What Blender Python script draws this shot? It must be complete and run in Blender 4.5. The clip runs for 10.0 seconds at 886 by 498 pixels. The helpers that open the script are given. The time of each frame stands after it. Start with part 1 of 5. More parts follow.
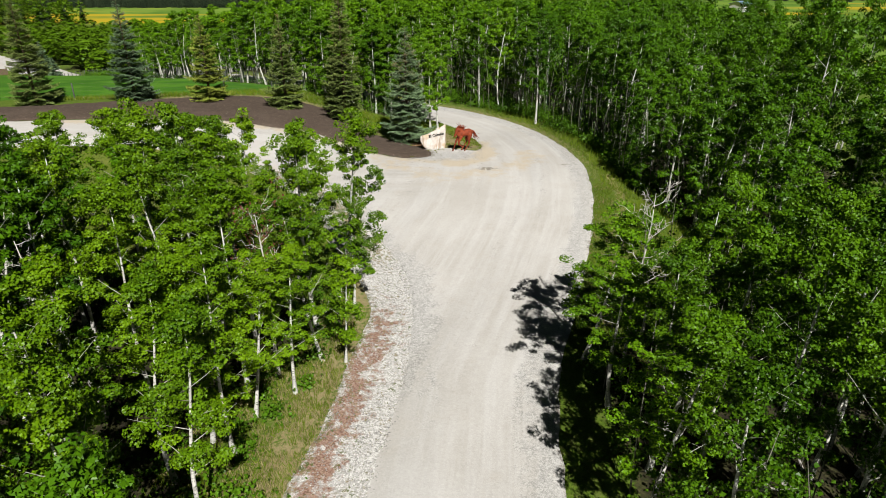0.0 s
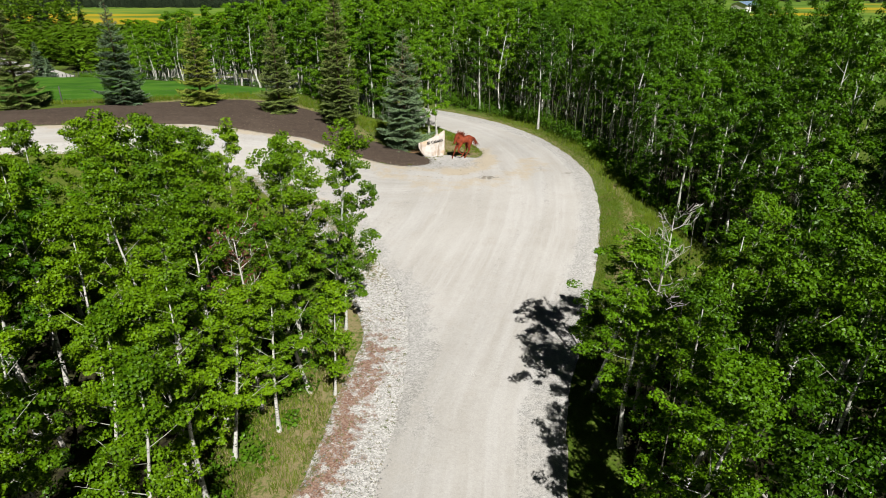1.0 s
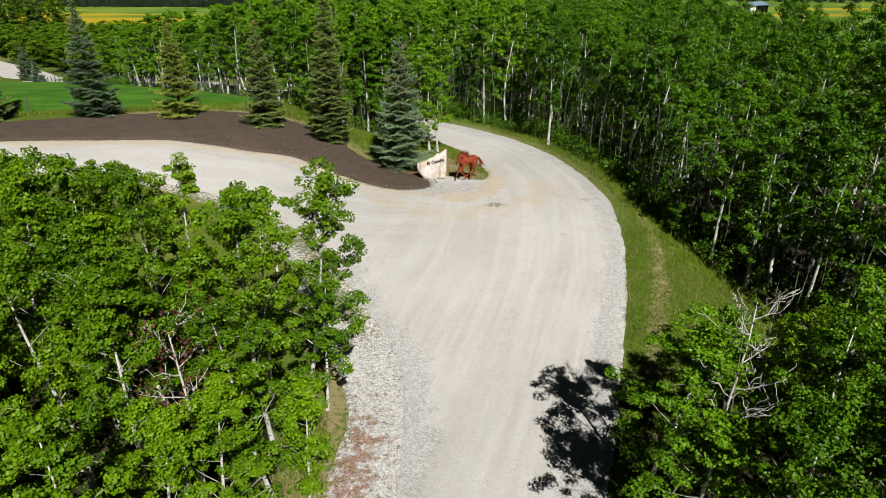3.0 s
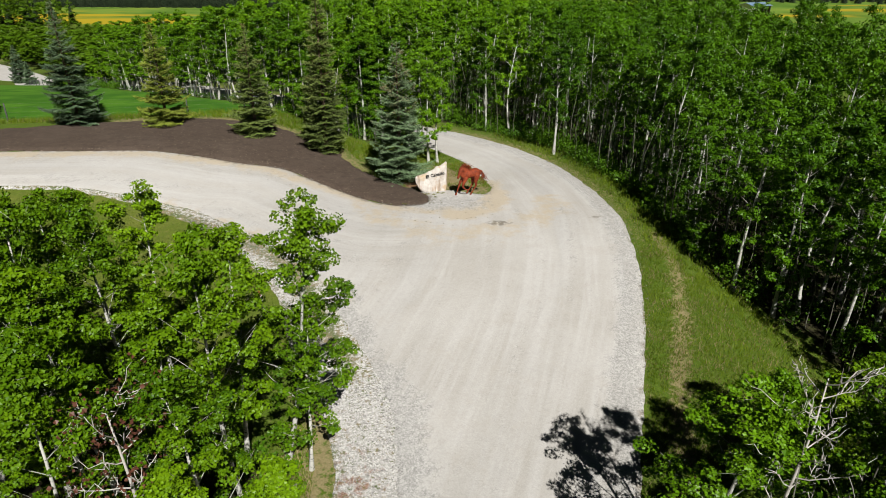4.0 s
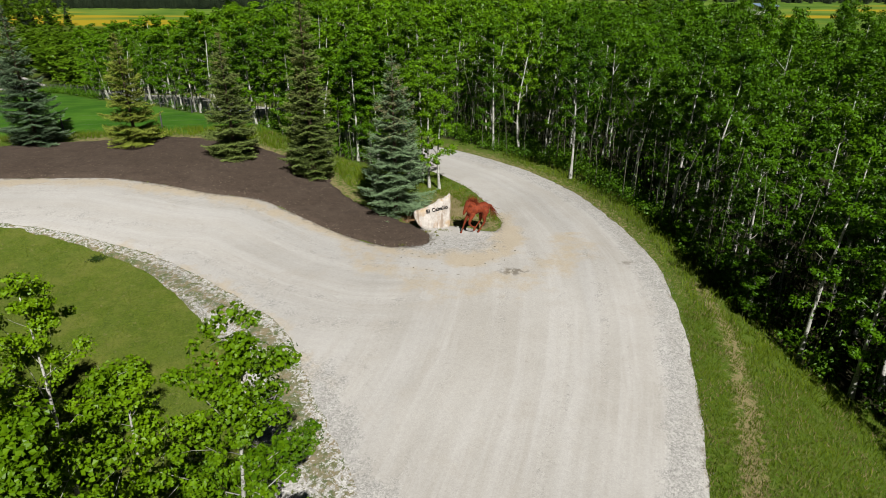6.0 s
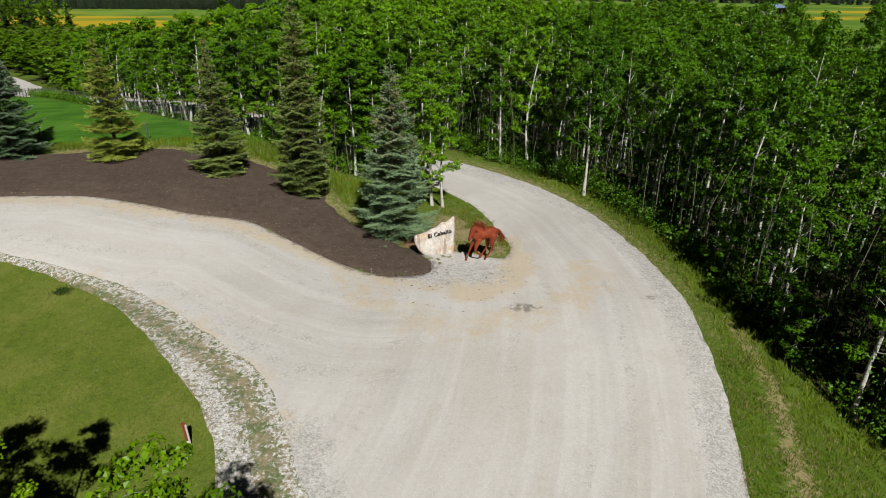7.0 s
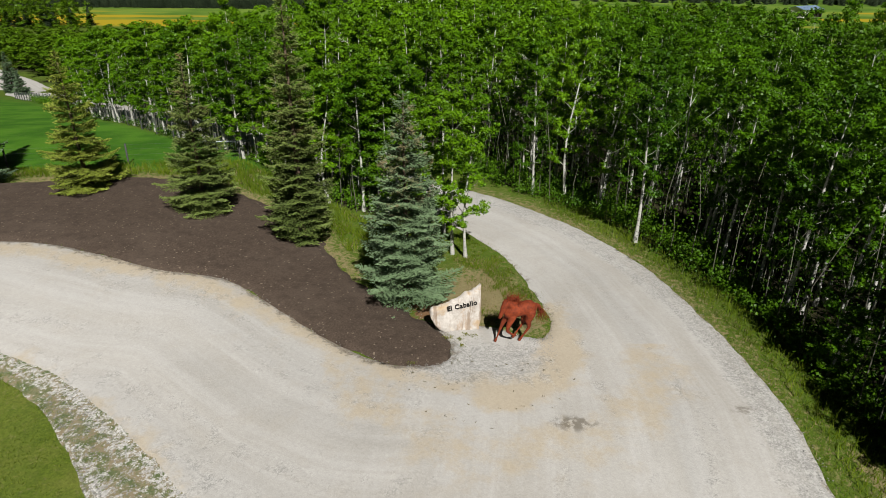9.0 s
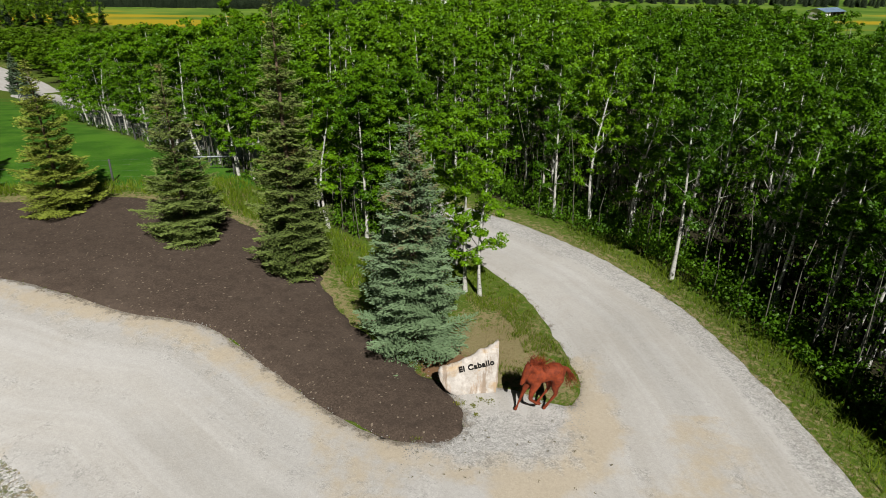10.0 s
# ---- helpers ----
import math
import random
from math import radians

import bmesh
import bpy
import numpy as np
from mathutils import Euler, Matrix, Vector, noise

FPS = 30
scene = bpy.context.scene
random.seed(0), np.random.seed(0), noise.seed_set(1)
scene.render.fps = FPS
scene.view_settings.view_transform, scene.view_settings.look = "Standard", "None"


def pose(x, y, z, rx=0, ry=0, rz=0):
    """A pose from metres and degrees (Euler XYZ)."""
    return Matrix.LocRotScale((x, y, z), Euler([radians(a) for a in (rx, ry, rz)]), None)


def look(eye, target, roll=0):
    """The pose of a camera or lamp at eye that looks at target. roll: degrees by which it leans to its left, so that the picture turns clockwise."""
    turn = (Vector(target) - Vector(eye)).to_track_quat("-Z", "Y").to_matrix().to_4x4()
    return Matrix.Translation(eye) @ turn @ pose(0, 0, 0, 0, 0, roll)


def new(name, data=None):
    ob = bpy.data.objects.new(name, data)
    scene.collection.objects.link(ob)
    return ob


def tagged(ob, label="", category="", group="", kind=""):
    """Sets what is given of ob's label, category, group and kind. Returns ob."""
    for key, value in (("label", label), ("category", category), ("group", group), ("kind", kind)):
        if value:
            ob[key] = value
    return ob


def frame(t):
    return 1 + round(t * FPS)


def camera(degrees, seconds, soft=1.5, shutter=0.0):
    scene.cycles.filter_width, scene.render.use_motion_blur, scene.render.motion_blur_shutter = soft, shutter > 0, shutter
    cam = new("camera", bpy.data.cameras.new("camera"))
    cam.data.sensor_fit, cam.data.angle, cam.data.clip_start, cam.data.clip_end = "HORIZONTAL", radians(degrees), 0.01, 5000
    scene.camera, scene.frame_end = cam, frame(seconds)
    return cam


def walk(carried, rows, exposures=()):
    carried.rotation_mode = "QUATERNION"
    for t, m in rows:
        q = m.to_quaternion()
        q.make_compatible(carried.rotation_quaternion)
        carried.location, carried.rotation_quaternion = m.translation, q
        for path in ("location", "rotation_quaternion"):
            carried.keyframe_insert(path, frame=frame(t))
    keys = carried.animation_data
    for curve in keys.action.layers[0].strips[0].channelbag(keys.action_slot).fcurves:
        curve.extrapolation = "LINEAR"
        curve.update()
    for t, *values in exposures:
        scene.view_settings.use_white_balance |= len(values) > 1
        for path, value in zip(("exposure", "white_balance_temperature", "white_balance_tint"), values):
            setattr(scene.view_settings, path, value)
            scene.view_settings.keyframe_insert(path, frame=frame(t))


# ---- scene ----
cam = camera(71.9, 10.0, soft=0.5)
METRES, EYE, TILT, LEAN, TURN = 27.5, 12.4, -25.0, 0.0, 0.0
ROWS = [
    (0.0, 0.0, 0.0, 0.0, -0.0, 0.0, 0.0),
    (0.5, 0.0014, 0.0272, 0.0127, 0.01, 0.0, -0.04),
    (1.0, 0.0032, 0.0614, 0.028, 0.02, -0.0, -0.06),
    (1.5, 0.0037, 0.0957, 0.0448, 0.04, -0.04, -0.05),
    (2.0, 0.0008, 0.1371, 0.0647, 0.01, -0.06, -0.12),
    (2.5, -0.0007, 0.1763, 0.0826, -0.0, -0.06, -0.15),
    (4.0, -0.0004, 0.3025, 0.1404, 0.01, -0.02, -0.18),
    (4.5, -0.0009, 0.3434, 0.1597, 0.01, -0.03, -0.15),
    (5.0, -0.0023, 0.3888, 0.1807, 0.0, -0.02, -0.16),
    (5.5, -0.0033, 0.4322, 0.2014, 0.04, -0.02, -0.16),
    (7.0, -0.0036, 0.5782, 0.2686, 0.48, 0.05, -0.39),
    (7.5, -0.0052, 0.6279, 0.2921, 0.7, 0.04, -0.52),
    (8.0, -0.0078, 0.6818, 0.318, 1.25, 0.01, -0.8),
    (8.5, -0.01, 0.7324, 0.3413, 1.72, -0.0, -1.06),
    (9.0, -0.0128, 0.7885, 0.3677, 2.26, -0.04, -1.33),
    (9.5, -0.0163, 0.8431, 0.3923, 2.73, -0.02, -1.63),
    (10.0, -0.0204, 0.9059, 0.4219, 3.27, -0.04, -1.92),
]
EXPOSURES = [(0.0, 0.78), (2.5, 0.71), (5.0, 0.57), (7.5, 0.45), (10.0, 0.45)]
walk(cam, [(t, pose(0, 0, EYE, TILT, LEAN, TURN) @ pose(METRES * x, METRES * y, METRES * z, 90 + pitch, roll, yaw)) for t, x, y, z, yaw, pitch, roll in ROWS], EXPOSURES)

# ---------------------------------------------------------------- light
SUN_ELEVATION = 44.0                       # degrees above the horizon
SUN_FROM = Vector((0.311, -0.950, 0.0))      # the side on which the sun stands
sky = bpy.data.worlds.new("sky")
scene.world = sky
sky.use_nodes = True
wt = sky.node_tree
sky_tex = wt.nodes.new("ShaderNodeTexSky")
sky_tex.sky_type, sky_tex.sun_disc = "NISHITA", False
sky_tex.sun_elevation = radians(SUN_ELEVATION)
sky_tex.sun_rotation = math.atan2(SUN_FROM.x, SUN_FROM.y)
sky_tex.air_density, sky_tex.dust_density = 1.0, 0.6
wt.links.new(sky_tex.outputs[0], wt.nodes["Background"].inputs[0])
wt.nodes["Background"].inputs[1].default_value = 0.0034
sun = new("sun", bpy.data.lights.new("sun", "SUN"))
sun.data.energy, sun.data.angle, sun.data.color = 5.0, radians(0.53), (1.0, 0.965, 0.90)
sun_at = SUN_FROM.normalized() * math.cos(radians(SUN_ELEVATION)) + Vector((0, 0, math.sin(radians(SUN_ELEVATION))))
sun.matrix_world = look(sun_at * 100, (0, 0, 0))


# ---------------------------------------------------------------- materials
class Nodes:
    """A short way to write a node material."""

    def __init__(self, name):
        self.mat = bpy.data.materials.new(name)
        self.mat.use_nodes = True
        self.tree = self.mat.node_tree
        self.bsdf = self.tree.nodes["Principled BSDF"]
        self.out = self.tree.nodes["Material Output"]

    def node(self, kind, ins=None):
        n = self.tree.nodes.new(kind)
        for key, value in (ins or {}).items():
            self.put(n.inputs[key], value)
        return n

    def put(self, socket, value):
        if isinstance(value, bpy.types.NodeSocket):
            self.tree.links.new(value, socket)
        elif isinstance(value, bpy.types.Node):
            self.tree.links.new(value.outputs[0], socket)
        else:
            socket.default_value = value

    def where(self):
        return self.node("ShaderNodeNewGeometry").outputs["Position"]

    def noise(self, scale, detail=4.0, rough=0.6, at=None, distort=0.0):
        return self.node("ShaderNodeTexNoise", {"Vector": at if at is not None else self.where(), "Scale": scale, "Detail": detail,
                                                "Roughness": rough, "Distortion": distort}).outputs["Fac"]

    def cells(self, scale, at=None, out="Color", feature="F1", random=1.0):
        n = self.node("ShaderNodeTexVoronoi", {"Vector": at if at is not None else self.where(), "Scale": scale, "Randomness": random})
        n.feature = feature
        return n.outputs[out]

    def attr(self, name):
        n = self.node("ShaderNodeAttribute")
        n.attribute_name = name
        return n.outputs["Fac"]

    def math(self, op, a, b=0.0, clamp=False):
        n = self.node("ShaderNodeMath")
        n.operation, n.use_clamp = op, clamp
        self.put(n.inputs[0], a), self.put(n.inputs[1], b)
        return n.outputs[0]

    def span(self, value, lo, hi, to_lo=0.0, to_hi=1.0, smooth=True):
        n = self.node("ShaderNodeMapRange", {"Value": value, "From Min": lo, "From Max": hi, "To Min": to_lo, "To Max": to_hi})
        n.interpolation_type = "SMOOTHSTEP" if smooth else "LINEAR"
        return n.outputs[0]

    def mix(self, fac, a, b, blend="MIX"):
        n = self.node("ShaderNodeMix")
        n.data_type, n.blend_type = "RGBA", blend
        self.put(n.inputs[0], fac)
        self.put(n.inputs[6], (*a, 1) if isinstance(a, tuple) else a)
        self.put(n.inputs[7], (*b, 1) if isinstance(b, tuple) else b)
        return n.outputs[2]

    def stretch(self, sx, sy, sz, at=None):
        return self.node("ShaderNodeMapping", {"Vector": at if at is not None else self.where(), "Scale": (sx, sy, sz)}).outputs[0]

    def local(self):
        return self.node("ShaderNodeTexCoord").outputs["Object"]

    def grey(self, colour):
        return self.node("ShaderNodeSeparateColor", {"Color": colour}).outputs[0]

    def bump(self, height, strength, distance):
        return self.node("ShaderNodeBump", {"Height": height, "Strength": strength, "Distance": distance}).outputs[0]

    def done(self, colour, rough=0.9, normal=None, metal=0.0, spec=0.3):
        self.put(self.bsdf.inputs["Base Color"], (*colour, 1) if isinstance(colour, tuple) else colour)
        self.put(self.bsdf.inputs["Roughness"], rough)
        self.put(self.bsdf.inputs["Metallic"], metal)
        self.put(self.bsdf.inputs["Specular IOR Level"], spec)
        if normal is not None:
            self.put(self.bsdf.inputs["Normal"], normal)
        return self.mat


def leaf_material(name, dark, light, thin=0.035, spec=0.14, rough=0.42, tip=None, browned=0.16):
    """Foliage: each leaf and each plant with its own shade of green, with light coming through."""
    m = Nodes(name)
    each = m.node("ShaderNodeNewGeometry").outputs["Random Per Island"]
    plant = m.node("ShaderNodeObjectInfo").outputs["Random"]
    patch = m.noise(0.22, 2.0)
    fac = m.math("ADD", m.math("MULTIPLY", each, 0.34), m.math("ADD", m.math("MULTIPLY", plant, 0.36), m.span(patch, 0.3, 0.7, -0.16, 0.32)), clamp=True)
    fac = m.math("ADD", fac, m.math("MULTIPLY", m.attr("fresh"), 0.5), clamp=True)
    colour = m.mix(fac, dark, light)
    if tip:
        upper = m.span(m.node("ShaderNodeSeparateXYZ", {0: m.local()}).outputs[2], 1.5, 5.5, 0.0, browned)
        colour = m.mix(m.span(m.math("ADD", m.noise(1.6, 4.0, 0.7), upper), 0.68, 0.84, 0.0, 0.7), colour, tip)
    m.done(colour, rough, spec=spec)
    through_leaf = m.node("ShaderNodeBsdfTranslucent", {"Color": m.mix(0.5, colour, (light[0] * 1.25, light[1] * 1.25, light[2] * 0.6))})
    both = m.node("ShaderNodeMixShader", {0: thin, 1: m.bsdf.outputs[0], 2: through_leaf.outputs[0]})
    m.tree.links.new(both.outputs[0], m.out.inputs[0])
    return m.mat


def bark_material(name, pale, dark, knots=0.62, scale=1.0):
    m = Nodes(name)
    at = m.local()
    rings = m.noise(7.0 * scale, 4.0, 0.65, m.stretch(1.0, 1.0, 4.0, at))
    eyes = m.cells(3.0 * scale, m.stretch(1.0, 1.0, 1.3, at), "Distance")
    colour = m.mix(m.span(m.noise(1.2, 3.0), 0.35, 0.7), pale, tuple(c * 0.72 for c in pale))
    colour = m.mix(m.span(rings, knots - 0.04, knots + 0.06), colour, dark)
    colour = m.mix(m.span(eyes, 0.16, 0.10), colour, dark)
    return m.done(colour, 0.8, m.bump(rings, 0.3, 0.01))


def gravel_material():
    m = Nodes("pale_gravel")
    across, sand, stony = m.attr("across"), m.attr("sand"), m.attr("stony")
    broad, middle = m.noise(0.16, 4.0), m.noise(0.9, 5.0, 0.65)
    lanes = m.node("ShaderNodeCombineXYZ", {0: across, 1: m.math("MULTIPLY", m.attr("along"), 0.05)}).outputs[0]
    branch = m.node("ShaderNodeCombineXYZ", {0: m.attr("branch"), 1: m.math("MULTIPLY", m.attr("along_branch"), 0.05), 2: 7.0}).outputs[0]
    fork = m.attr("fork")

    def tracks(scale, detail, rough):
        a, b = m.noise(scale, detail, rough, lanes), m.noise(scale, detail, rough, branch)
        return m.math("ADD", m.math("MULTIPLY", a, m.math("SUBTRACT", 1.0, fork)), m.math("MULTIPLY", b, fork))
    ruts = tracks(1.5, 4.0, 0.7)
    colour = m.mix(m.span(broad, 0.35, 0.65), (0.3367, 0.3234, 0.3019), (0.3848, 0.3737, 0.3567))
    colour = m.mix(m.span(ruts, 0.38, 0.66, 0.0, 0.6), colour, (0.4329, 0.4255, 0.4181))
    colour = m.mix(m.span(tracks(0.35, 3.0, 0.6), 0.46, 0.66, 0.0, 0.28), colour, (0.2886, 0.2886, 0.2849))
    colour = m.mix(m.span(middle, 0.5, 0.75, 0.0, 0.35), colour, (0.333, 0.3108, 0.2775))
    ragged = m.math("ADD", sand, m.span(middle, 0.3, 0.7, -0.28, 0.28))
    colour = m.mix(m.span(ragged, 0.25, 0.9, 0.0, 0.75), colour, (0.375, 0.318, 0.232))
    chips, fine, coarse = m.cells(27.0), m.cells(52.0), m.cells(14.0)
    lane = m.span(tracks(0.8, 3.0, 0.6), 0.36, 0.66, -0.2, 0.22)
    loose = m.math("ADD", stony, m.math("ADD", m.span(m.noise(1.7, 6.0, 0.75), 0.35, 0.7, -0.25, 0.2), lane))
    loose = m.span(loose, 0.15, 0.85)
    colour = m.mix(m.span(loose, 0.2, 1.0, 0.0, 0.5), colour, (0.3071, 0.3071, 0.2997))
    speck = m.mix(0.5, m.span(m.grey(chips), 0.0, 1.0, 0.5, 1.34), m.span(m.grey(fine), 0.0, 1.0, 0.52, 1.4))
    speck = m.mix(0.3, speck, m.span(m.grey(coarse), 0.0, 1.0, 0.55, 1.35))
    strong = m.mix(m.span(loose, 0.0, 1.0, 0.22, 1.0), (1.0, 1.0, 1.0), speck)
    colour = m.mix(1.0, colour, strong, "MULTIPLY")
    dirt = m.math("ADD", m.attr("dirt"), m.span(m.noise(2.6, 7.0, 0.75), 0.3, 0.7, -0.5, 0.5))
    colour = m.mix(m.span(dirt, 0.35, 0.85, 0.0, 0.8), colour, m.mix(m.grey(chips), (0.074, 0.0629, 0.0481), (0.2442, 0.2146, 0.1739)))
    stain = m.attr("stain")
    colour = m.mix(m.span(m.math("MULTIPLY", stain, m.span(m.noise(3.0, 5.0, 0.7), 0.3, 0.6)), 0.15, 0.7, 0.0, 0.75), colour, (0.1184, 0.1036, 0.0814))
    height = m.math("ADD", m.math("MULTIPLY", m.cells(24.0, out="Distance"), 0.5), m.math("MULTIPLY", middle, 0.6))
    return m.done(colour, 0.95, m.bump(height, 0.16, 0.03), spec=0.12)


def shoulder_material():
    """Coarse stone on the verge, with leaf litter and moss in it."""
    m = Nodes("verge_stones")
    litter, weeds = m.attr("litter"), m.attr("weeds")
    stones, gaps = m.cells(21.0), m.cells(21.0, out="Distance", feature="DISTANCE_TO_EDGE")
    grain = m.noise(1.1, 5.0, 0.65)
    colour = m.mix(m.grey(stones), (0.28, 0.277, 0.27), (0.55, 0.543, 0.53))
    colour = m.mix(m.span(gaps, 0.008, 0.04), (0.21, 0.195, 0.17), colour)
    colour = m.mix(m.span(m.math("ADD", litter, m.span(m.noise(2.2, 7.0, 0.75), 0.32, 0.68, -0.85, 0.35)), 0.2, 0.75), colour,
                   m.mix(m.grey(m.cells(30.0)), (0.12, 0.062, 0.045), (0.30, 0.205, 0.160)))
    tuft = m.span(m.math("ADD", weeds, m.span(m.noise(6.5, 7.0, 0.8), 0.34, 0.66, -0.75, 0.65)), 0.30, 0.48, 0.0, 0.9)
    colour = m.mix(tuft, colour, m.mix(m.span(m.noise(2.3, 6.0, 0.75), 0.4, 0.6), (0.0555, 0.0851, 0.01332), (0.185, 0.148, 0.0814)))
    return m.done(colour, 0.95, m.bump(gaps, 0.45, 0.03), spec=0.15)


def mulch_material():
    m = Nodes("dark_mulch")
    grain = m.noise(16.0, 8.0, 0.85)
    colour = m.mix(m.span(grain, 0.33, 0.68), (0.03064, 0.02291, 0.0176), (0.0999, 0.07382, 0.05704))
    colour = m.mix(m.span(m.noise(0.35, 4.0), 0.4, 0.7, 0.0, 0.6), colour, (0.08325, 0.06364, 0.05036))
    colour = m.mix(m.span(m.noise(2.4, 6.0, 0.75), 0.45, 0.68, 0.0, 0.6), colour, (0.03463, 0.02609, 0.02063))
    chips = m.grey(m.cells(20.0))
    colour = m.mix(m.span(chips, 0.982, 0.992), colour, (0.1732, 0.14, 0.1092))
    return m.done(colour, 0.95, m.bump(grain, 0.5, 0.03), spec=0.15)


def ground_material():
    """Turf, lawns, shade-darkened woodland floor and far fields on the one sheet of ground."""
    m = Nodes("turf")
    lawn, lush, wood, dry, field, bloom, soil, track = (m.attr(a) for a in ("lawn", "lush", "wood", "dry", "field", "bloom", "soil", "track"))
    fine, mid, broad = m.noise(13.0, 9.0, 0.92), m.noise(3.2, 7.0, 0.72), m.noise(0.3, 5.0, 0.6)
    blade = m.span(fine, 0.32, 0.66)
    far = m.noise(0.03, 5.0, 0.6)
    wild = m.mix(blade, (0.022, 0.052, 0.004), (0.090, 0.140, 0.011))
    wild = m.mix(m.span(mid, 0.46, 0.7, 0.0, 0.42), wild, m.mix(blade, (0.074, 0.074, 0.0222), (0.185, 0.1591, 0.0629)))
    short = m.mix(blade, (0.036, 0.064, 0.005), (0.112, 0.152, 0.016))
    short = m.mix(m.span(broad, 0.38, 0.68, 0.0, 0.75), short, m.mix(blade, (0.048, 0.075, 0.009), (0.118, 0.155, 0.026)))
    short = m.mix(m.span(mid, 0.42, 0.66, 0.0, 0.6), short, m.mix(blade, (0.024, 0.047, 0.004), (0.072, 0.102, 0.013)))
    short = m.mix(m.span(m.noise(0.55, 7.0, 0.75), 0.42, 0.66, 0.0, 0.75), short, m.mix(blade, (0.070, 0.085, 0.014), (0.160, 0.175, 0.036)))
    short = m.mix(lush, short, m.mix(m.span(broad, 0.35, 0.65), (0.029, 0.100, 0.005), (0.060, 0.158, 0.010)))
    colour = m.mix(m.span(m.math("ADD", lawn, m.span(mid, 0.3, 0.7, -0.2, 0.2)), 0.35, 0.65), wild, short)
    straw = m.mix(blade, (0.148, 0.1147, 0.0555), (0.2812, 0.2294, 0.1295))
    colour = m.mix(m.span(m.math("ADD", dry, m.span(m.noise(5.0, 6.0, 0.75), 0.3, 0.7, -0.55, 0.55)), 0.25, 0.9, 0.0, 0.85), colour, straw)
    # woodland litter, its colour taken near black to stand for shade under trees
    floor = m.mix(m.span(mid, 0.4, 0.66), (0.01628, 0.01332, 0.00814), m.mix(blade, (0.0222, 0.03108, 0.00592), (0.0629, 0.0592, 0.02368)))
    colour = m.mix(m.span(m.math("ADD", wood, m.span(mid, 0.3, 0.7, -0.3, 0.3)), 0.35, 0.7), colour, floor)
    earth = m.mix(fine, (0.1258, 0.0629, 0.0333), (0.1998, 0.111, 0.0629))
    colour = m.mix(m.span(m.math("ADD", soil, m.span(mid, 0.3, 0.7, -0.35, 0.35)), 0.35, 0.75, 0.0, 0.9), colour, earth)
    meadow = m.mix(m.span(far, 0.35, 0.65), (0.060, 0.128, 0.013), (0.125, 0.200, 0.026))
    meadow = m.mix(m.span(m.math("ADD", bloom, m.span(m.noise(0.02, 5.0, 0.65, m.stretch(0.35, 1.6, 1.0)), 0.3, 0.7, -0.5, 0.5)), 0.3, 0.75), meadow, (0.3108, 0.2368, 0.0111))
    colour = m.mix(m.span(field, 0.3, 0.7), colour, meadow)
    colour = m.mix(m.span(track, 0.35, 0.6), colour, (0.333, 0.3108, 0.2664))
    return m.done(colour, 0.95, m.bump(m.math("ADD", fine, m.math("MULTIPLY", mid, 2.0)), 0.4, 0.05), spec=0.15)


def plain(name, a, b, scale=6.0, rough=0.7, metal=0.0, bump=0.15, at_object=True):
    m = Nodes(name)
    at = m.local() if at_object else None
    n = m.noise(scale, 5.0, 0.65, at)
    big = m.noise(scale * 0.2, 3.0, 0.5, at)
    colour = m.mix(m.span(n, 0.3, 0.7), a, b)
    colour = m.mix(m.span(big, 0.45, 0.75, 0.0, 0.4), colour, tuple(c * 0.65 for c in a))
    return m.done(colour, rough, m.bump(n, bump, 0.01), metal)


def stone_material():
    m = Nodes("cream_rock")
    at = m.local()
    n, big = m.noise(5.0, 6.0, 0.7, at), m.noise(1.6, 4.0, 0.6, at, 0.6)
    colour = m.mix(m.span(n, 0.3, 0.7), (0.345, 0.312, 0.280), (0.515, 0.485, 0.455))
    colour = m.mix(m.span(big, 0.52, 0.68, 0.0, 0.7), colour, (0.37, 0.2442, 0.1036))
    colour = m.mix(m.span(m.noise(2.5, 5.0, 0.65, m.stretch(1.4, 1.4, 0.35, at)), 0.54, 0.66, 0.0, 0.7), colour, (0.36, 0.27, 0.20))
    colour = m.mix(m.span(m.noise(1.1, 6.0, 0.7, m.stretch(3.2, 1.0, 0.55, at)), 0.52, 0.64, 0.0, 0.75), colour, (0.222, 0.1665, 0.1184))
    return m.done(colour, 0.85, m.bump(n, 0.6, 0.03))


GRAVEL, VERGE, MULCH, TURF = gravel_material(), shoulder_material(), mulch_material(), ground_material()
ASPEN_BARK = bark_material("aspen_bark", (0.46, 0.46, 0.425), (0.045, 0.04, 0.034), 0.58)
LIMB_BARK = bark_material("aspen_limbs", (0.30, 0.30, 0.26), (0.07, 0.06, 0.05))
YOUNG_BARK = bark_material("sapling_bark", (0.1258, 0.1221, 0.0962), (0.0444, 0.0407, 0.0333))
GREY_BARK = bark_material("dead_wood", (0.42, 0.40, 0.37), (0.148, 0.1258, 0.1036))
SPRUCE_BARK = plain("spruce_bark", (0.0814, 0.0555, 0.037), (0.1406, 0.1036, 0.074), 14.0, 0.9)
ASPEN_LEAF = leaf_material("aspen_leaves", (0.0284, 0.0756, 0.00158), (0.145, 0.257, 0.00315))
# the same aspen leaf, darkened for shaded trees and lightened for front-lit ones
SHADED_LEAF = leaf_material("shaded_aspen_leaves", (0.0141, 0.0479, 0.00143), (0.0693, 0.166, 0.00286))
SHADED_DRIVE_LEAF = leaf_material("shaded_roadside_leaves", (0.0196, 0.0594, 0.00157), (0.104, 0.22, 0.00336))
SUNLIT_LEAF = leaf_material("sunlit_aspen_leaves", (0.0254, 0.0774, 0.0017), (0.123, 0.254, 0.00424))
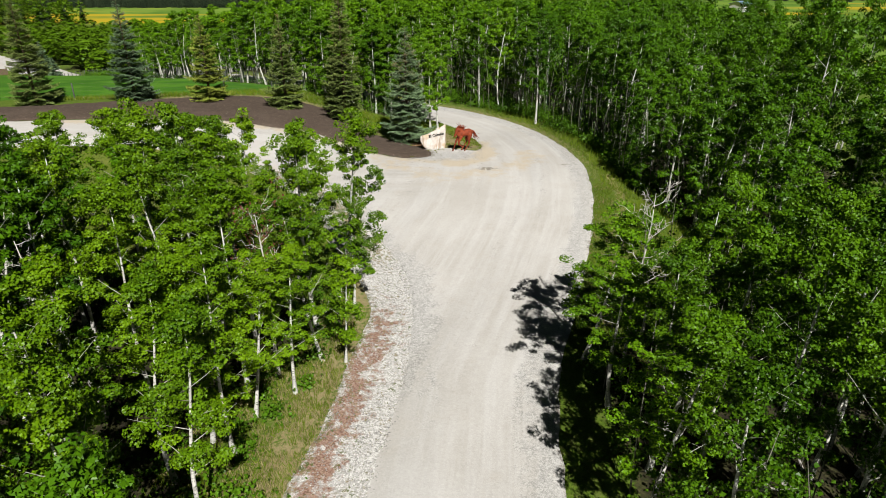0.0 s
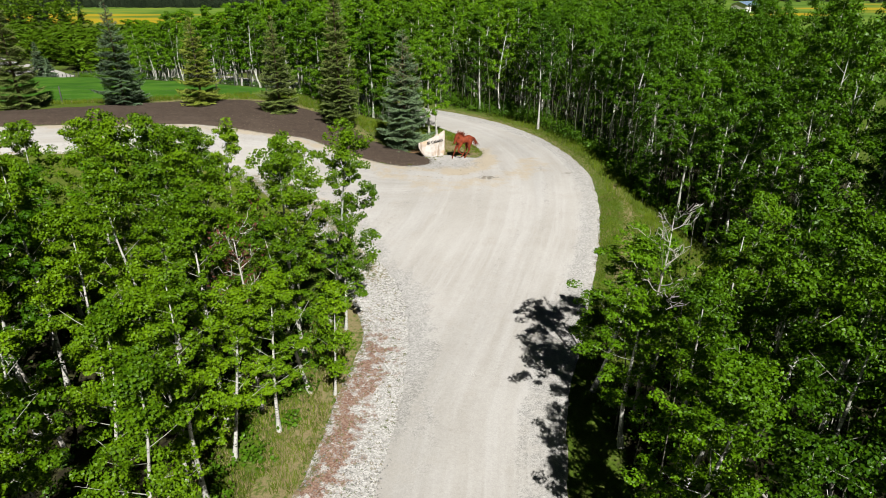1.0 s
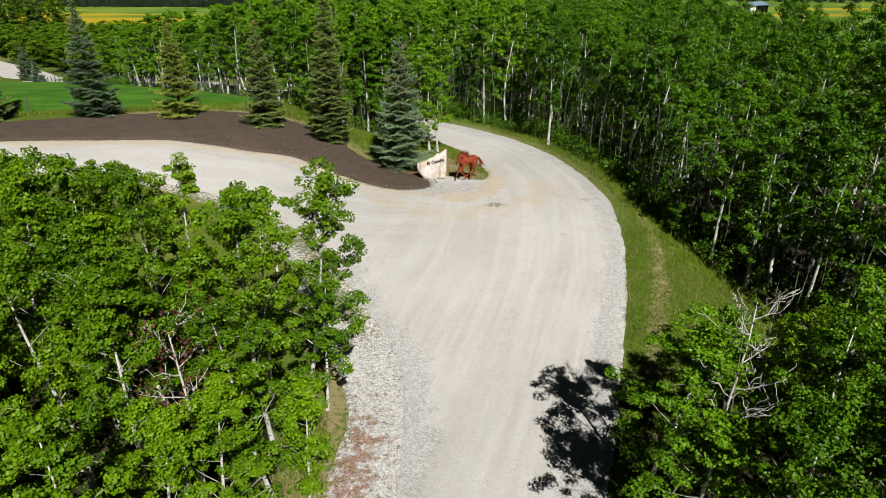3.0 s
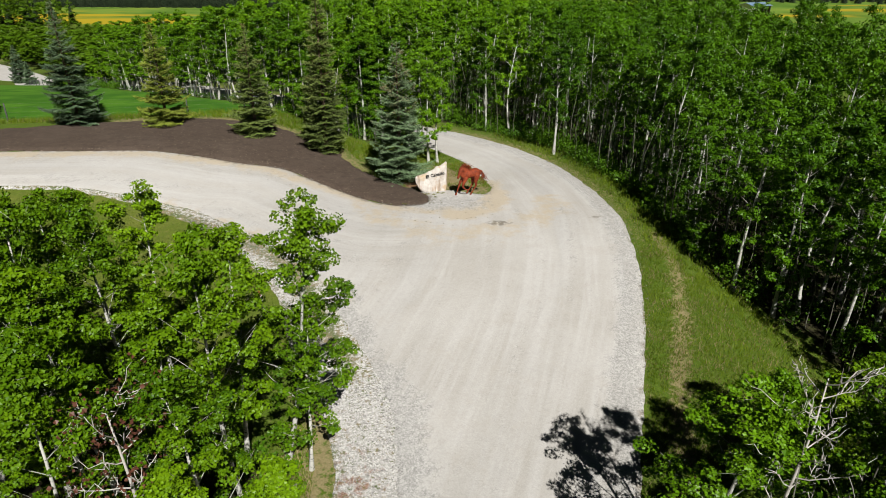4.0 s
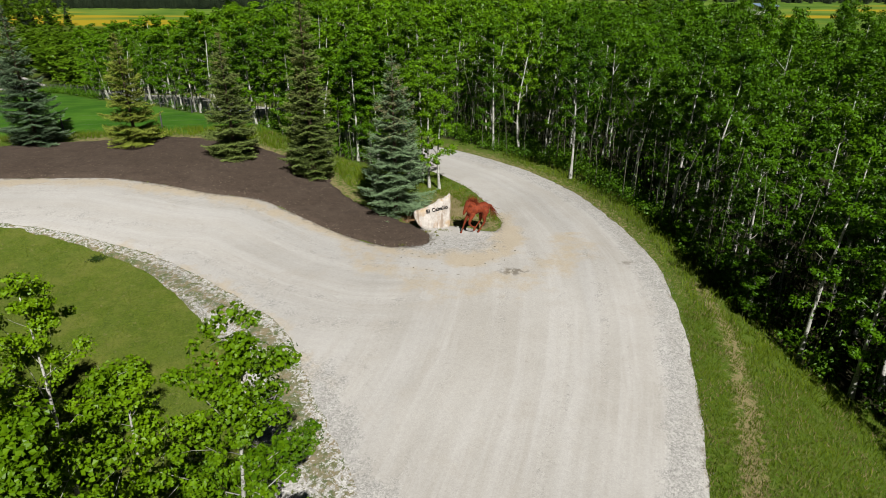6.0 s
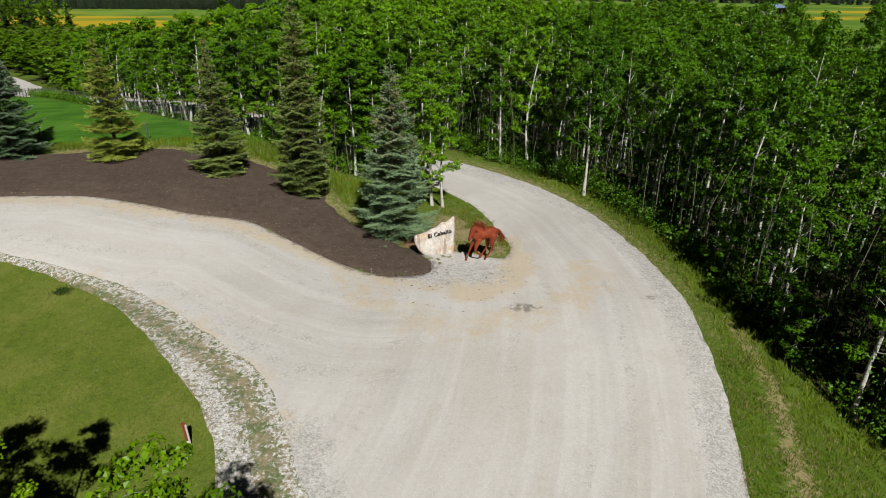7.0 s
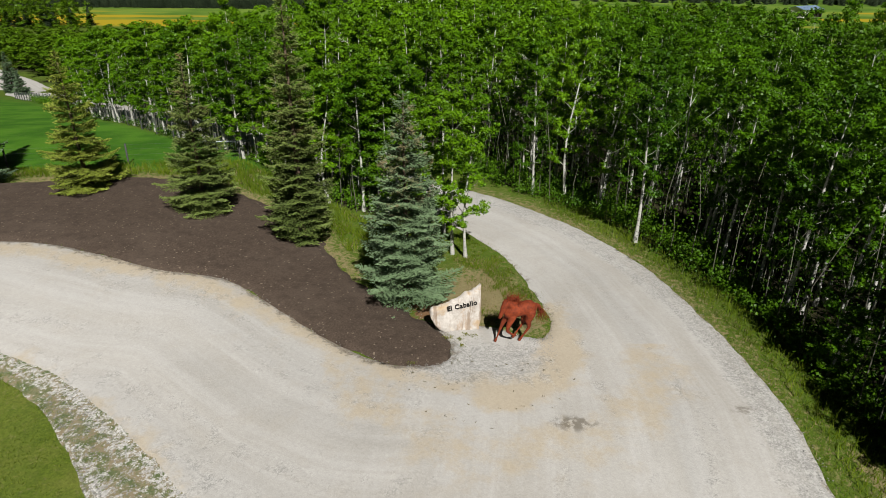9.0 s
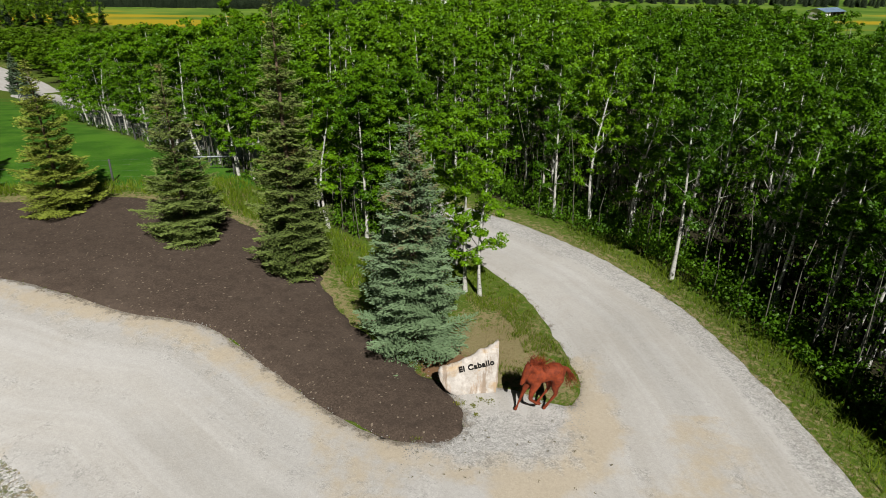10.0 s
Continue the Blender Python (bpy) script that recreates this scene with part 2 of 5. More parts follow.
WILLOW_LEAF = leaf_material("far_leaves", (0.046, 0.098, 0.003), (0.105, 0.195, 0.007))
SHRUB_LEAF = leaf_material("shrub_leaves", (0.01776, 0.05328, 0.00222), (0.074, 0.1628, 0.00592))
RED_LEAF = leaf_material("withered_leaves", (0.060, 0.024, 0.016), (0.135, 0.055, 0.034), 0.15)
BLADE = leaf_material("grass_blades", (0.050, 0.092, 0.005), (0.170, 0.232, 0.017), 0.3)
LAWN_BLADE = leaf_material("mown_grass", (0.046, 0.076, 0.006), (0.150, 0.196, 0.022), 0.2)
STRAW = leaf_material("dry_blades", (0.1924, 0.1517, 0.074), (0.37, 0.3108, 0.1776), 0.2)
BLUE_NEEDLE = leaf_material("blue_spruce_needles", (0.017, 0.036, 0.017), (0.140, 0.215, 0.115), 0.06, 0.25, 0.6, (0.185, 0.1184, 0.0592))
BROWNED_NEEDLE = leaf_material("browned_spruce_needles", (0.017, 0.036, 0.016), (0.140, 0.212, 0.108), 0.06, 0.25, 0.6, (0.185, 0.1184, 0.0592), 0.22)
GREEN_NEEDLE = leaf_material("green_spruce_needles", (0.028, 0.048, 0.005), (0.215, 0.262, 0.036), 0.06, 0.25, 0.6)
OLIVE_NEEDLE = leaf_material("olive_spruce_needles", (0.020, 0.037, 0.007), (0.155, 0.208, 0.050), 0.06, 0.25, 0.6, (0.1628, 0.1036, 0.0444))
DARK_NEEDLE = leaf_material("dark_conifers", (0.01184, 0.0222, 0.01036), (0.0333, 0.0518, 0.0222), 0.05, 0.2, 0.7)
RUST = plain("rusty_steel", (0.105, 0.017, 0.005), (0.215, 0.036, 0.009), 7.0, 0.8, 0.0)
ROCK = stone_material()
INK = plain("black_letters", (0.00888, 0.00814, 0.0074), (0.01628, 0.0148, 0.01332), 20.0, 0.6)
POST_WOOD = plain("weathered_post", (0.0333, 0.03848, 0.03552), (0.0629, 0.0666, 0.06068), 12.0, 0.85)
BROWN_WOOD = plain("brown_boards", (0.074, 0.0481, 0.0333), (0.1258, 0.0851, 0.0592), 8.0, 0.8)
WIRE = plain("galvanised_wire", (0.148, 0.1702, 0.185), (0.222, 0.2442, 0.259), 20.0, 0.45, 0.7)
WHITE_PAINT = plain("white_paint", (0.5328, 0.5328, 0.518), (0.592, 0.592, 0.5772), 10.0, 0.6)
RED_PAINT = plain("red_brown_paint", (0.15, 0.026, 0.017), (0.20, 0.042, 0.025), 10.0, 0.6)
ROOF_STEEL = plain("pale_blue_roofing", (0.148, 0.222, 0.333), (0.1998, 0.2812, 0.3996), 0.6, 0.5, 0.2)
BARN_BOARD = plain("dark_barn_boards", (0.0259, 0.02368, 0.0222), (0.0592, 0.0518, 0.0481), 3.0, 0.85)
WEED_LEAF = leaf_material("yellow_weed_leaves", (0.07, 0.085, 0.008), (0.17, 0.175, 0.02))
TUFT_LEAF = leaf_material("dark_tuft_leaves", (0.012, 0.028, 0.004), (0.036, 0.070, 0.010))
SEEDLING = leaf_material("seedling_leaves", (0.0962, 0.0888, 0.0518), (0.1924, 0.1702, 0.1036))
PEBBLE = leaf_material("loose_stones", (0.14, 0.137, 0.132), (0.39, 0.382, 0.365), 0.0, 0.2, 0.9)


# ---------------------------------------------------------------- helpers for building
def rise(a, b, x):
    t = np.clip((np.asarray(x, float) - a) / (b - a), 0, 1)
    return t * t * (3 - 2 * t)


def height(x, y):
    """The lie of the land: nearly level by the drive, a bank up to the spruces, a ditch by the wood, a valley beyond."""
    x, y = np.asarray(x, float), np.asarray(y, float)
    z = -0.55 + 0.95 * rise(22, 39, y) - 0.3 * rise(42, 50, y)
    z = z + 1.6 * rise(-2.0, -15.0, x) * rise(36, 49, y) * (1 - rise(56, 80, y))
    z = z - 1.5 * rise(9.5, 15, x)
    spur = rise(-35, 5, x)                 # the wooded spur ahead stays high for longer
    z = z - 11.0 * np.maximum(rise(66 + 50 * spur, 150 + 80 * spur, y), rise(36, 130, x))
    return z


def ground_z(x, y):
    return float(height(x, y))


def value_noise(x, y, scale, seed=0):
    """Smooth noise from -1 to 1 on arrays of places."""
    x, y = np.asarray(x) / scale + 1000.0, np.asarray(y) / scale + 1000.0
    xi, yi = np.floor(x), np.floor(y)
    fx, fy = x - xi, y - yi
    fx, fy = fx * fx * (3 - 2 * fx), fy * fy * (3 - 2 * fy)

    def corner(i, j):
        h = np.sin(i * 127.1 + j * 311.7 + seed * 74.7) * 43758.5453
        return (h - np.floor(h)) * 2 - 1
    low = corner(xi, yi) * (1 - fx) + corner(xi + 1, yi) * fx
    high = corner(xi, yi + 1) * (1 - fx) + corner(xi + 1, yi + 1) * fx
    return low * (1 - fy) + high * fy


def smooth_loop(points, steps=4):
    """A closed Catmull-Rom curve through the points."""
    p = np.array(points, float)
    a, b, c, d = np.roll(p, 1, 0), p, np.roll(p, -1, 0), np.roll(p, -2, 0)
    rows = []
    for k in range(steps):
        t = k / steps
        rows.append(0.5 * (2 * b + (c - a) * t + (2 * a - 5 * b + 4 * c - d) * t * t + (3 * b - a - 3 * c + d) * t ** 3))
    return np.stack(rows, 1).reshape(-1, 2)


def line_distance(x, y, pts, closed=False):
    p = np.asarray(pts, float)
    q = np.roll(p, -1, 0) if closed else p[1:]
    p = p if closed else p[:-1]
    best = np.full(np.shape(x), 1e9)
    for (ax, ay), (bx, by) in zip(p, q):
        dx, dy = bx - ax, by - ay
        t = np.clip(((x - ax) * dx + (y - ay) * dy) / (dx * dx + dy * dy + 1e-12), 0, 1)
        best = np.minimum(best, (x - ax - t * dx) ** 2 + (y - ay - t * dy) ** 2)
    return np.sqrt(best)


def inside(x, y, pts):
    x, y = np.asarray(x, float), np.asarray(y, float)
    odd = np.zeros(x.shape, bool)
    p = np.asarray(pts, float)
    for (ax, ay), (bx, by) in zip(p, np.roll(p, -1, 0)):
        if ay != by:
            odd ^= ((ay > y) != (by > y)) & (x < (bx - ax) * (y - ay) / (by - ay) + ax)
    return odd


def signed(x, y, loop):
    """Distance to the loop, negative inside it."""
    d = line_distance(x, y, loop, True)
    return np.where(inside(x, y, loop), -d, d)


def make_mesh(name, verts, tris, mats=(), mat_index=None, smooth=False):
    verts, tris = np.ascontiguousarray(verts, np.float32), np.ascontiguousarray(tris, np.int32)
    me = bpy.data.meshes.new(name)
    me.vertices.add(len(verts))
    me.vertices.foreach_set("co", verts.ravel())
    me.loops.add(tris.size)
    me.loops.foreach_set("vertex_index", tris.ravel())
    me.polygons.add(len(tris))
    me.polygons.foreach_set("loop_start", np.arange(0, tris.size, 3, dtype=np.int32))
    for mat in mats:
        me.materials.append(mat)
    if mat_index is not None:
        me.polygons.foreach_set("material_index", np.ascontiguousarray(mat_index, np.int32))
    me.update(calc_edges=True)
    me.polygons.foreach_set("use_smooth", np.full(len(tris), smooth))
    return me


def set_attr(me, name, values):
    me.attributes.new(name, "FLOAT", "POINT").data.foreach_set("value", np.ascontiguousarray(values, np.float32))


def part(name, bm, material, parent, label=""):
    """Links a bmesh, or a mesh, as ONE mesh object under a thing or a part."""
    if isinstance(bm, bmesh.types.BMesh):
        me = bpy.data.meshes.new(name)
        bm.to_mesh(me)
        bm.free()
    else:
        me = bm
    if material is not None and not me.materials:
        me.materials.append(material)
    ob = new(name, me)
    ob.parent = parent
    return tagged(ob, label)


def thing(name, at, label, category, group="", turn=0.0, kind=""):
    ob = new(name)
    ob.empty_display_size = 0.2
    ob.matrix_basis = pose(*at, 0, 0, turn)
    return tagged(ob, label, category, group, kind)


def box(bm, size, at=(0, 0, 0), turn=(0, 0, 0), bevel=0.0):
    m = pose(*at, *turn) @ Matrix.Diagonal((*size, 1))
    made = bmesh.ops.create_cube(bm, size=1.0, matrix=m)["verts"]
    if bevel:
        edges = list({e for v in made for e in v.link_edges})
        bmesh.ops.bevel(bm, geom=edges, offset=bevel, segments=2, affect="EDGES", profile=0.6)
    return bm


def tube(path, radii, sides=6):
    """A closed tapering tube along a path: vertices and triangles."""
    path, radii = np.asarray(path, float), np.asarray(radii, float)
    n = len(path)
    d = np.gradient(path, axis=0)
    d /= np.linalg.norm(d, axis=1, keepdims=True) + 1e-9
    ref = np.where(np.abs(d[:, 2:3]) > 0.9, np.array([[1.0, 0, 0]]), np.array([[0, 0, 1.0]]))
    u = np.cross(d, ref)
    u /= np.linalg.norm(u, axis=1, keepdims=True) + 1e-9
    w = np.cross(d, u)
    a = np.arange(sides) / sides * 2 * math.pi
    ring = np.cos(a)[None, :, None] * u[:, None] + np.sin(a)[None, :, None] * w[:, None]
    v = (path[:, None] + ring * radii[:, None, None]).reshape(-1, 3)
    i, j = np.meshgrid(np.arange(n - 1), np.arange(sides), indexing="ij")
    a0, b0 = (i * sides + j).ravel(), (i * sides + (j + 1) % sides).ravel()
    t = np.concatenate([np.stack([a0, b0, b0 + sides], 1), np.stack([a0, b0 + sides, a0 + sides], 1)])
    v = np.concatenate([v, path[-1:]])
    tip = np.array([[(n - 1) * sides + k, (n - 1) * sides + (k + 1) % sides, n * sides] for k in range(sides)])
    return v, np.concatenate([t, tip])


def joined(pieces):
    """Many (vertices, triangles) as one."""
    vs, ts, base = [], [], 0
    for v, t in pieces:
        vs.append(v), ts.append(t + base)
        base += len(v)
    return (np.concatenate(vs), np.concatenate(ts)) if vs else (np.zeros((0, 3)), np.zeros((0, 3), int))


# ---------------------------------------------------------------- the plan, in metres
RIGHT_EDGE = [(2.9, -60), (2.9, 0), (3.2, 10), (3.9, 16.6), (5.4, 21.5), (6.88, 26.26), (7.98, 29.89), (8.84, 34.13), (9.26, 38.95), (8.72, 43.39), (7.62, 48.76), (5.55, 52.77),
              (3.27, 55.54), (0.69, 57.92), (-3.56, 60.93), (-8.70, 64.16), (-19.83, 72.38), (-31, 83.5), (-44, 97.5), (-58, 115), (-72, 132), (-90, 151), (-110, 167), (-140, 190)]
ISLAND_EDGE = [(-145, 182), (-113, 158), (-95, 143), (-78, 126), (-63, 110), (-48, 92.5), (-33.38, 77.50), (-21.92, 68.03), (-9.60, 59.44), (-5.84, 57.62), (-2.97, 55.48), (-0.80, 52.77), (0.59, 50.88), (1.68, 48.76),
               (2.53, 45.40), (2.80, 43.29), (2.41, 42.39), (1.63, 42.49), (0.76, 42.99), (-0.59, 43.09), (-1.46, 42.78), (-0.98, 42.00), (-0.88, 41.32), (-1.27, 40.64), (-2.72, 40.54), (-4.45, 41.34),
               (-6.15, 42.51), (-8.25, 44.00), (-9.98, 44.89), (-12.58, 44.98), (-15.03, 45.69), (-18.43, 46.64), (-22.75, 46.55), (-30.05, 46.24), (-44.96, 44.48), (-80, 40)]
LEFT_EDGE = [(-80, 35.5), (-44.71, 39.69), (-24.82, 41.44), (-19.23, 41.04), (-15.83, 39.92), (-12.73, 38.66), (-10.22, 36.96), (-7.76, 35.11), (-6.13, 33.56), (-5.09, 31.68), (-4.15, 29.60),
             (-2.79, 27.13), (-1.7, 24.0), (-1.4, 20.0), (-1.5, 17.2), (-1.8, 14.7), (-2.3, 11.0), (-2.6, 0.0), (-2.6, -60)]
VERGE_EDGE = [(-60, 39.5), (-24.81, 41.24), (-19.32, 40.73), (-16.02, 39.42), (-13.12, 37.86), (-11.10, 36.16), (-9.14, 34.04), (-7.53, 32.24), (-6.50, 30.36), (-5.94, 28.65), (-5.17, 27.13),
              (-4.1, 25.0), (-3.2, 22.6), (-3.0, 20.8), (-3.4, 18.2), (-3.8, 14.5), (-4.4, 11.5), (-4.8, 5.0), (-4.8, -20)]
ROAD_LOOP = smooth_loop(RIGHT_EDGE + ISLAND_EDGE + LEFT_EDGE)
VERGE_LOOP = smooth_loop(VERGE_EDGE + [(-1.2, -20), (-1.2, 5), (-1.0, 14), (-0.6, 20), (-1.0, 24.5), (-3.16, 29.32), (-5.26, 33.56), (-7.76, 35.90), (-12.23, 39.64), (-19.24, 41.94), (-60, 41.5)])
MULCH_LOOP = smooth_loop([(-0.93, 41.32), (-1.32, 40.69), (-2.72, 40.59), (-4.45, 41.39), (-6.15, 42.56), (-8.25, 44.05), (-9.98, 44.94), (-12.58, 45.02), (-15.03, 45.74), (-18.43, 46.69),
                          (-22.75, 46.65), (-30.06, 46.45), (-44.97, 44.59), (-50, 47), (-45.14, 48.88), (-36.17, 50.42), (-31.14, 51.53), (-27.13, 53.14), (-23.61, 53.94), (-19.19, 54.94), (-16.61, 54.72),
                          (-12.53, 53.28), (-10.18, 52.18), (-7.90, 50.56), (-6.67, 48.51), (-5.04, 46.15), (-3.31, 44.37), (-2.24, 43.39), (-1.37, 42.49)])
LAWN_LOOP = smooth_loop([(-4.87, 27.51), (-5.52, 29.79), (-6.65, 32.24), (-8.75, 34.33), (-10.71, 36.46), (-13.13, 38.06), (-16.03, 39.63), (-19.33, 40.93), (-24.92, 41.54), (-60, 39.8), (-60, 22), (-25, 24), (-10, 25)])
YARD_LOOP = smooth_loop([(-12.51, 57.16), (-15.18, 61.68), (-21, 65.6), (-30.44, 74.07), (-44, 88), (-58, 104), (-74, 122), (-90, 132), (-105, 110), (-70, 66), (-45.21, 53.14), (-34.16, 54.64), (-24.11, 56.35)])
GLADE_LOOP = [(5.6, 19.6), (7.5, 20.6), (10.5, 22.5), (15.2, 25.5), (14.96, 30.76), (12.72, 33.02), (11.35, 35.26), (9.29, 35.48), (6.88, 25.97)]
LEFT_WOOD = [(-4.4, 22.4), (-4.1, 17.2), (-5.6, 14), (-5.4, 8), (-5.2, -4), (-30, -4), (-36, 20), (-27.93, 25.97), (-18, 25.2), (-9, 23.4)]
RIGHT_WOOD = [(4.6, -4), (4.7, 8), (5.0, 14), (5.3, 18.9), (7.5, 19.8), (10.5, 22), (15.0, 25.5), (14.75, 30.75), (12.72, 33.02), (11.54, 35.25), (11.56, 39.18), (10.91, 43.64), (8.63, 50.58),
              (6.54, 54.25), (3.77, 57.53), (0.79, 60.30), (-3.27, 63.37), (-8.46, 66.72), (-19.81, 74.51), (-31, 86.5), (-44, 100.5), (-58, 118), (-72, 135), (-90, 154), (-110, 170), (-140, 193), (-165, 208),
              (-60, 208), (-20, 215), (38, 215), (44, 150), (41, 110), (37, 85), (33.5, 66), (29.5, 50), (28, 40), (26, 20), (24, -4)]
MIDDLE_WOOD = [(-2.38, 55.14), (-5.46, 57.01), (-9.22, 58.69), (-13.52, 61.24), (-21.54, 67.47), (-32.65, 76.54), (-47, 91.5), (-62, 109), (-60.5, 107.3), (-45.5, 89.6), (-31.37, 74.96), (-21.98, 66.15), (-15.18, 60.62), (-10.55, 56.18), (-7.72, 54.23), (-4.89, 53.22)]


def sheet(name, loop, cell, lift, crown, material, ragged=0.12, fold=0.35, bounds=None, grow=0.0):
    """A surface over the land with a ragged outline, thin at its edge. Returns the object and its places and distances."""
    (x0, y0), (x1, y1) = bounds or (loop.min(0) - 1, loop.max(0) + 1)
    gx, gy = np.arange(x0, x1, cell), np.arange(y0, y1, cell)
    x, y = np.meshgrid(gx, gy)

    def edge(px, py):
        return signed(px, py, loop) - grow + ragged * (0.6 * value_noise(px, py, 1.1, 3) + 0.8 * value_noise(px, py, 0.45, 5))
    s = edge(x, y)
    ok = s < 0
    cells_on = ok[:-1, :-1] | ok[1:, :-1] | ok[:-1, 1:] | ok[1:, 1:]
    used = np.zeros(s.shape, bool)
    for a, b in ((0, 0), (1, 0), (0, 1), (1, 1)):
        used[a:a + cells_on.shape[0], b:b + cells_on.shape[1]] |= cells_on
    gyy, gxx = np.gradient(s, cell)
    norm = np.hypot(gxx, gyy) + 1e-6
    out = used & ~ok
    x = np.where(out, x - gxx / norm * s, x)
    y = np.where(out, y - gyy / norm * s, y)
    s = np.where(out, 0.0, s)
    index = np.full(s.shape, -1)
    index[used] = np.arange(used.sum())
    i, j = np.nonzero(cells_on)
    a, b, c, d = index[i, j], index[i, j + 1], index[i + 1, j + 1], index[i + 1, j]
    px, py, ps = x[used], y[used], s[used]
    pz = height(px, py) + lift * rise(-0.02, fold, -ps) - 0.015 * (ps > -0.01) + crown * rise(0, 2.5, -ps) + 0.012 * value_noise(px, py, 1.3, 9) * rise(0, 1, -ps)
    me = make_mesh(name, np.stack([px, py, pz], 1), np.concatenate([np.stack([a, b, c], 1), np.stack([a, c, d], 1)]), [material], smooth=True)
    return new(name, me), px, py, ps


# ---------------------------------------------------------------- ground
def axis(lo, hi, step, far, grow=1.16):
    mid = list(np.arange(lo, hi, step))
    left, right, d = [], [], step
    while not left or left[-1] > -far:
        d *= grow
        left.append((left[-1] if left else lo) - d)
    d = step
    while not right or right[-1] < far:
        d *= grow
        right.append((right[-1] if right else mid[-1]) + d)
    return np.array(left[::-1] + mid + right)


def build_ground():
    gx, gy = axis(-40, 24, 0.5, 3500), axis(4, 68, 0.5, 3500)
    x, y = np.meshgrid(gx, gy)
    z = height(x, y) - 0.02
    n, m = len(gx), len(gy)
    i, j = np.meshgrid(np.arange(m - 1), np.arange(n - 1), indexing="ij")
    a = (i * n + j).ravel()
    tris = np.concatenate([np.stack([a, a + 1, a + n + 1], 1), np.stack([a, a + n + 1, a + n], 1)])
    px, py = x.ravel(), y.ravel()
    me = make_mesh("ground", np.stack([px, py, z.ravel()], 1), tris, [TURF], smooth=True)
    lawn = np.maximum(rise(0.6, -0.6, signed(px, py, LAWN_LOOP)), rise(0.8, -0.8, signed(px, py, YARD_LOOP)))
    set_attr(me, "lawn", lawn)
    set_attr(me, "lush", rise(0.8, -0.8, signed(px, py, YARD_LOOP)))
    # where the litter with shade in its colour lies
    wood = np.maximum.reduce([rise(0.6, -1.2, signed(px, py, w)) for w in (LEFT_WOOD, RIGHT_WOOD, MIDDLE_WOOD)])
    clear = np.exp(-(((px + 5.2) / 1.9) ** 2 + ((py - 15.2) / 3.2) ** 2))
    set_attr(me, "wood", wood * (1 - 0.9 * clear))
    rut = np.exp(-(line_distance(px, py, [(6.6, 21), (7.98, 25.97), (9.46, 29.88), (10.43, 33.64), (10.68, 37.25)]) / 0.32) ** 2)
    edge = np.exp(-((line_distance(px, py, RIGHT_EDGE) - 0.3) / 0.9) ** 2) * rise(30, 46, py)
    bank = np.exp(-(line_distance(px, py, [(-5.24, 46.64), (-6.77, 49.11), (-8.28, 51.10), (-10.56, 52.66), (-16.72, 55.25), (-24.11, 54.54)]) / 1.0) ** 2)
    left = np.exp(-(line_distance(px, py, [(-4.2, 25.5), (-3.6, 22.5), (-3.9, 18.5), (-4.4, 14.5), (-5.0, 11)]) / 0.8) ** 2)
    island = np.exp(-(((px - 0.1) / 2.0) ** 2 + ((py - 45.3) / 2.8) ** 2))
    set_attr(me, "dry", np.maximum.reduce([1.1 * rut, 0.55 * edge, 0.75 * bank, 0.95 * left, 1.35 * island, 1.1 * np.exp(-(((px - 1.9) / 0.9) ** 2 + ((py - 43.4) / 1.0) ** 2))]))
    set_attr(me, "soil", 1.25 * np.exp(-(((px + 1.3) / 1.2) ** 2 + ((py - 44.1) / 0.9) ** 2)))
    field = np.maximum(rise(262, 270, py), rise(60, 75, px) * rise(60, 90, py))
    set_attr(me, "field", field)
    gold = inside(px, py, [(-330, 264), (-150, 262), (-60, 262), (-60, 338), (-150, 345), (-330, 350)]).astype(float)
    gold = np.maximum(gold, 0.7 * inside(px, py, [(185, 350), (300, 350), (320, 430), (190, 440)]))
    set_attr(me, "bloom", gold * 0.68)
    tracks = np.minimum(line_distance(px, py, [(140, 262), (150, 288), (180, 316), (204, 300), (300, 290)]), line_distance(px, py, [(118, 235), (133, 220), (138, 198), (150, 150)]))
    tracks = np.minimum(tracks, line_distance(px, py, [(60, 470), (95, 440), (105, 400), (125, 360)]))
    set_attr(me, "track", rise(4.0, 1.5, tracks))
    tagged(new("ground", me), "green turf, mown lawn and woodland floor of litter darkened for tree shade, running out to distant meadows", "ground", kind="structure")


build_ground()
road, rx, ry, rs = sheet("road", ROAD_LOOP, 0.2, 0.05, 0.03, GRAVEL, 0.07, bounds=((-80, -20), (11, 84)))
set_attr(road.data, "across", line_distance(rx, ry, RIGHT_EDGE))
set_attr(road.data, "along", ry)
set_attr(road.data, "branch", line_distance(rx, ry, ISLAND_EDGE[18:]))
set_attr(road.data, "along_branch", rx)
set_attr(road.data, "fork", rise(1.5, -5.0, rx) * rise(30, 36, ry))
tip = 1.25 * np.exp(-((np.hypot(rx - 0.6, (ry - 41.6) * 0.9) - 2.35) / 0.75) ** 2) * rise(-1.6, 0.8, rx)
collar = np.exp(-(line_distance(rx, ry, [(2.81, 44.43), (2.99, 41.61), (1.54, 39.76), (-0.88, 39.47), (-3.87, 40.60), (-6.73, 42.51), (-10.58, 44.27), (-19.03, 46.03), (-30.03, 45.72)]) / 0.75) ** 2)
verge_in = np.exp(-(line_distance(rx, ry, [(-4.33, 30.74), (-6.42, 33.75), (-9.73, 36.84), (-14.79, 39.57)]) / 0.6) ** 2)
sweep = 0.62 * np.exp(-((np.hypot(rx - 0.8, ry - 41.9) - 5.2) / 1.2) ** 2) * (ry < 42)
set_attr(road.data, "sand", np.maximum.reduce([tip, 0.8 * collar, 0.6 * verge_in, sweep]))
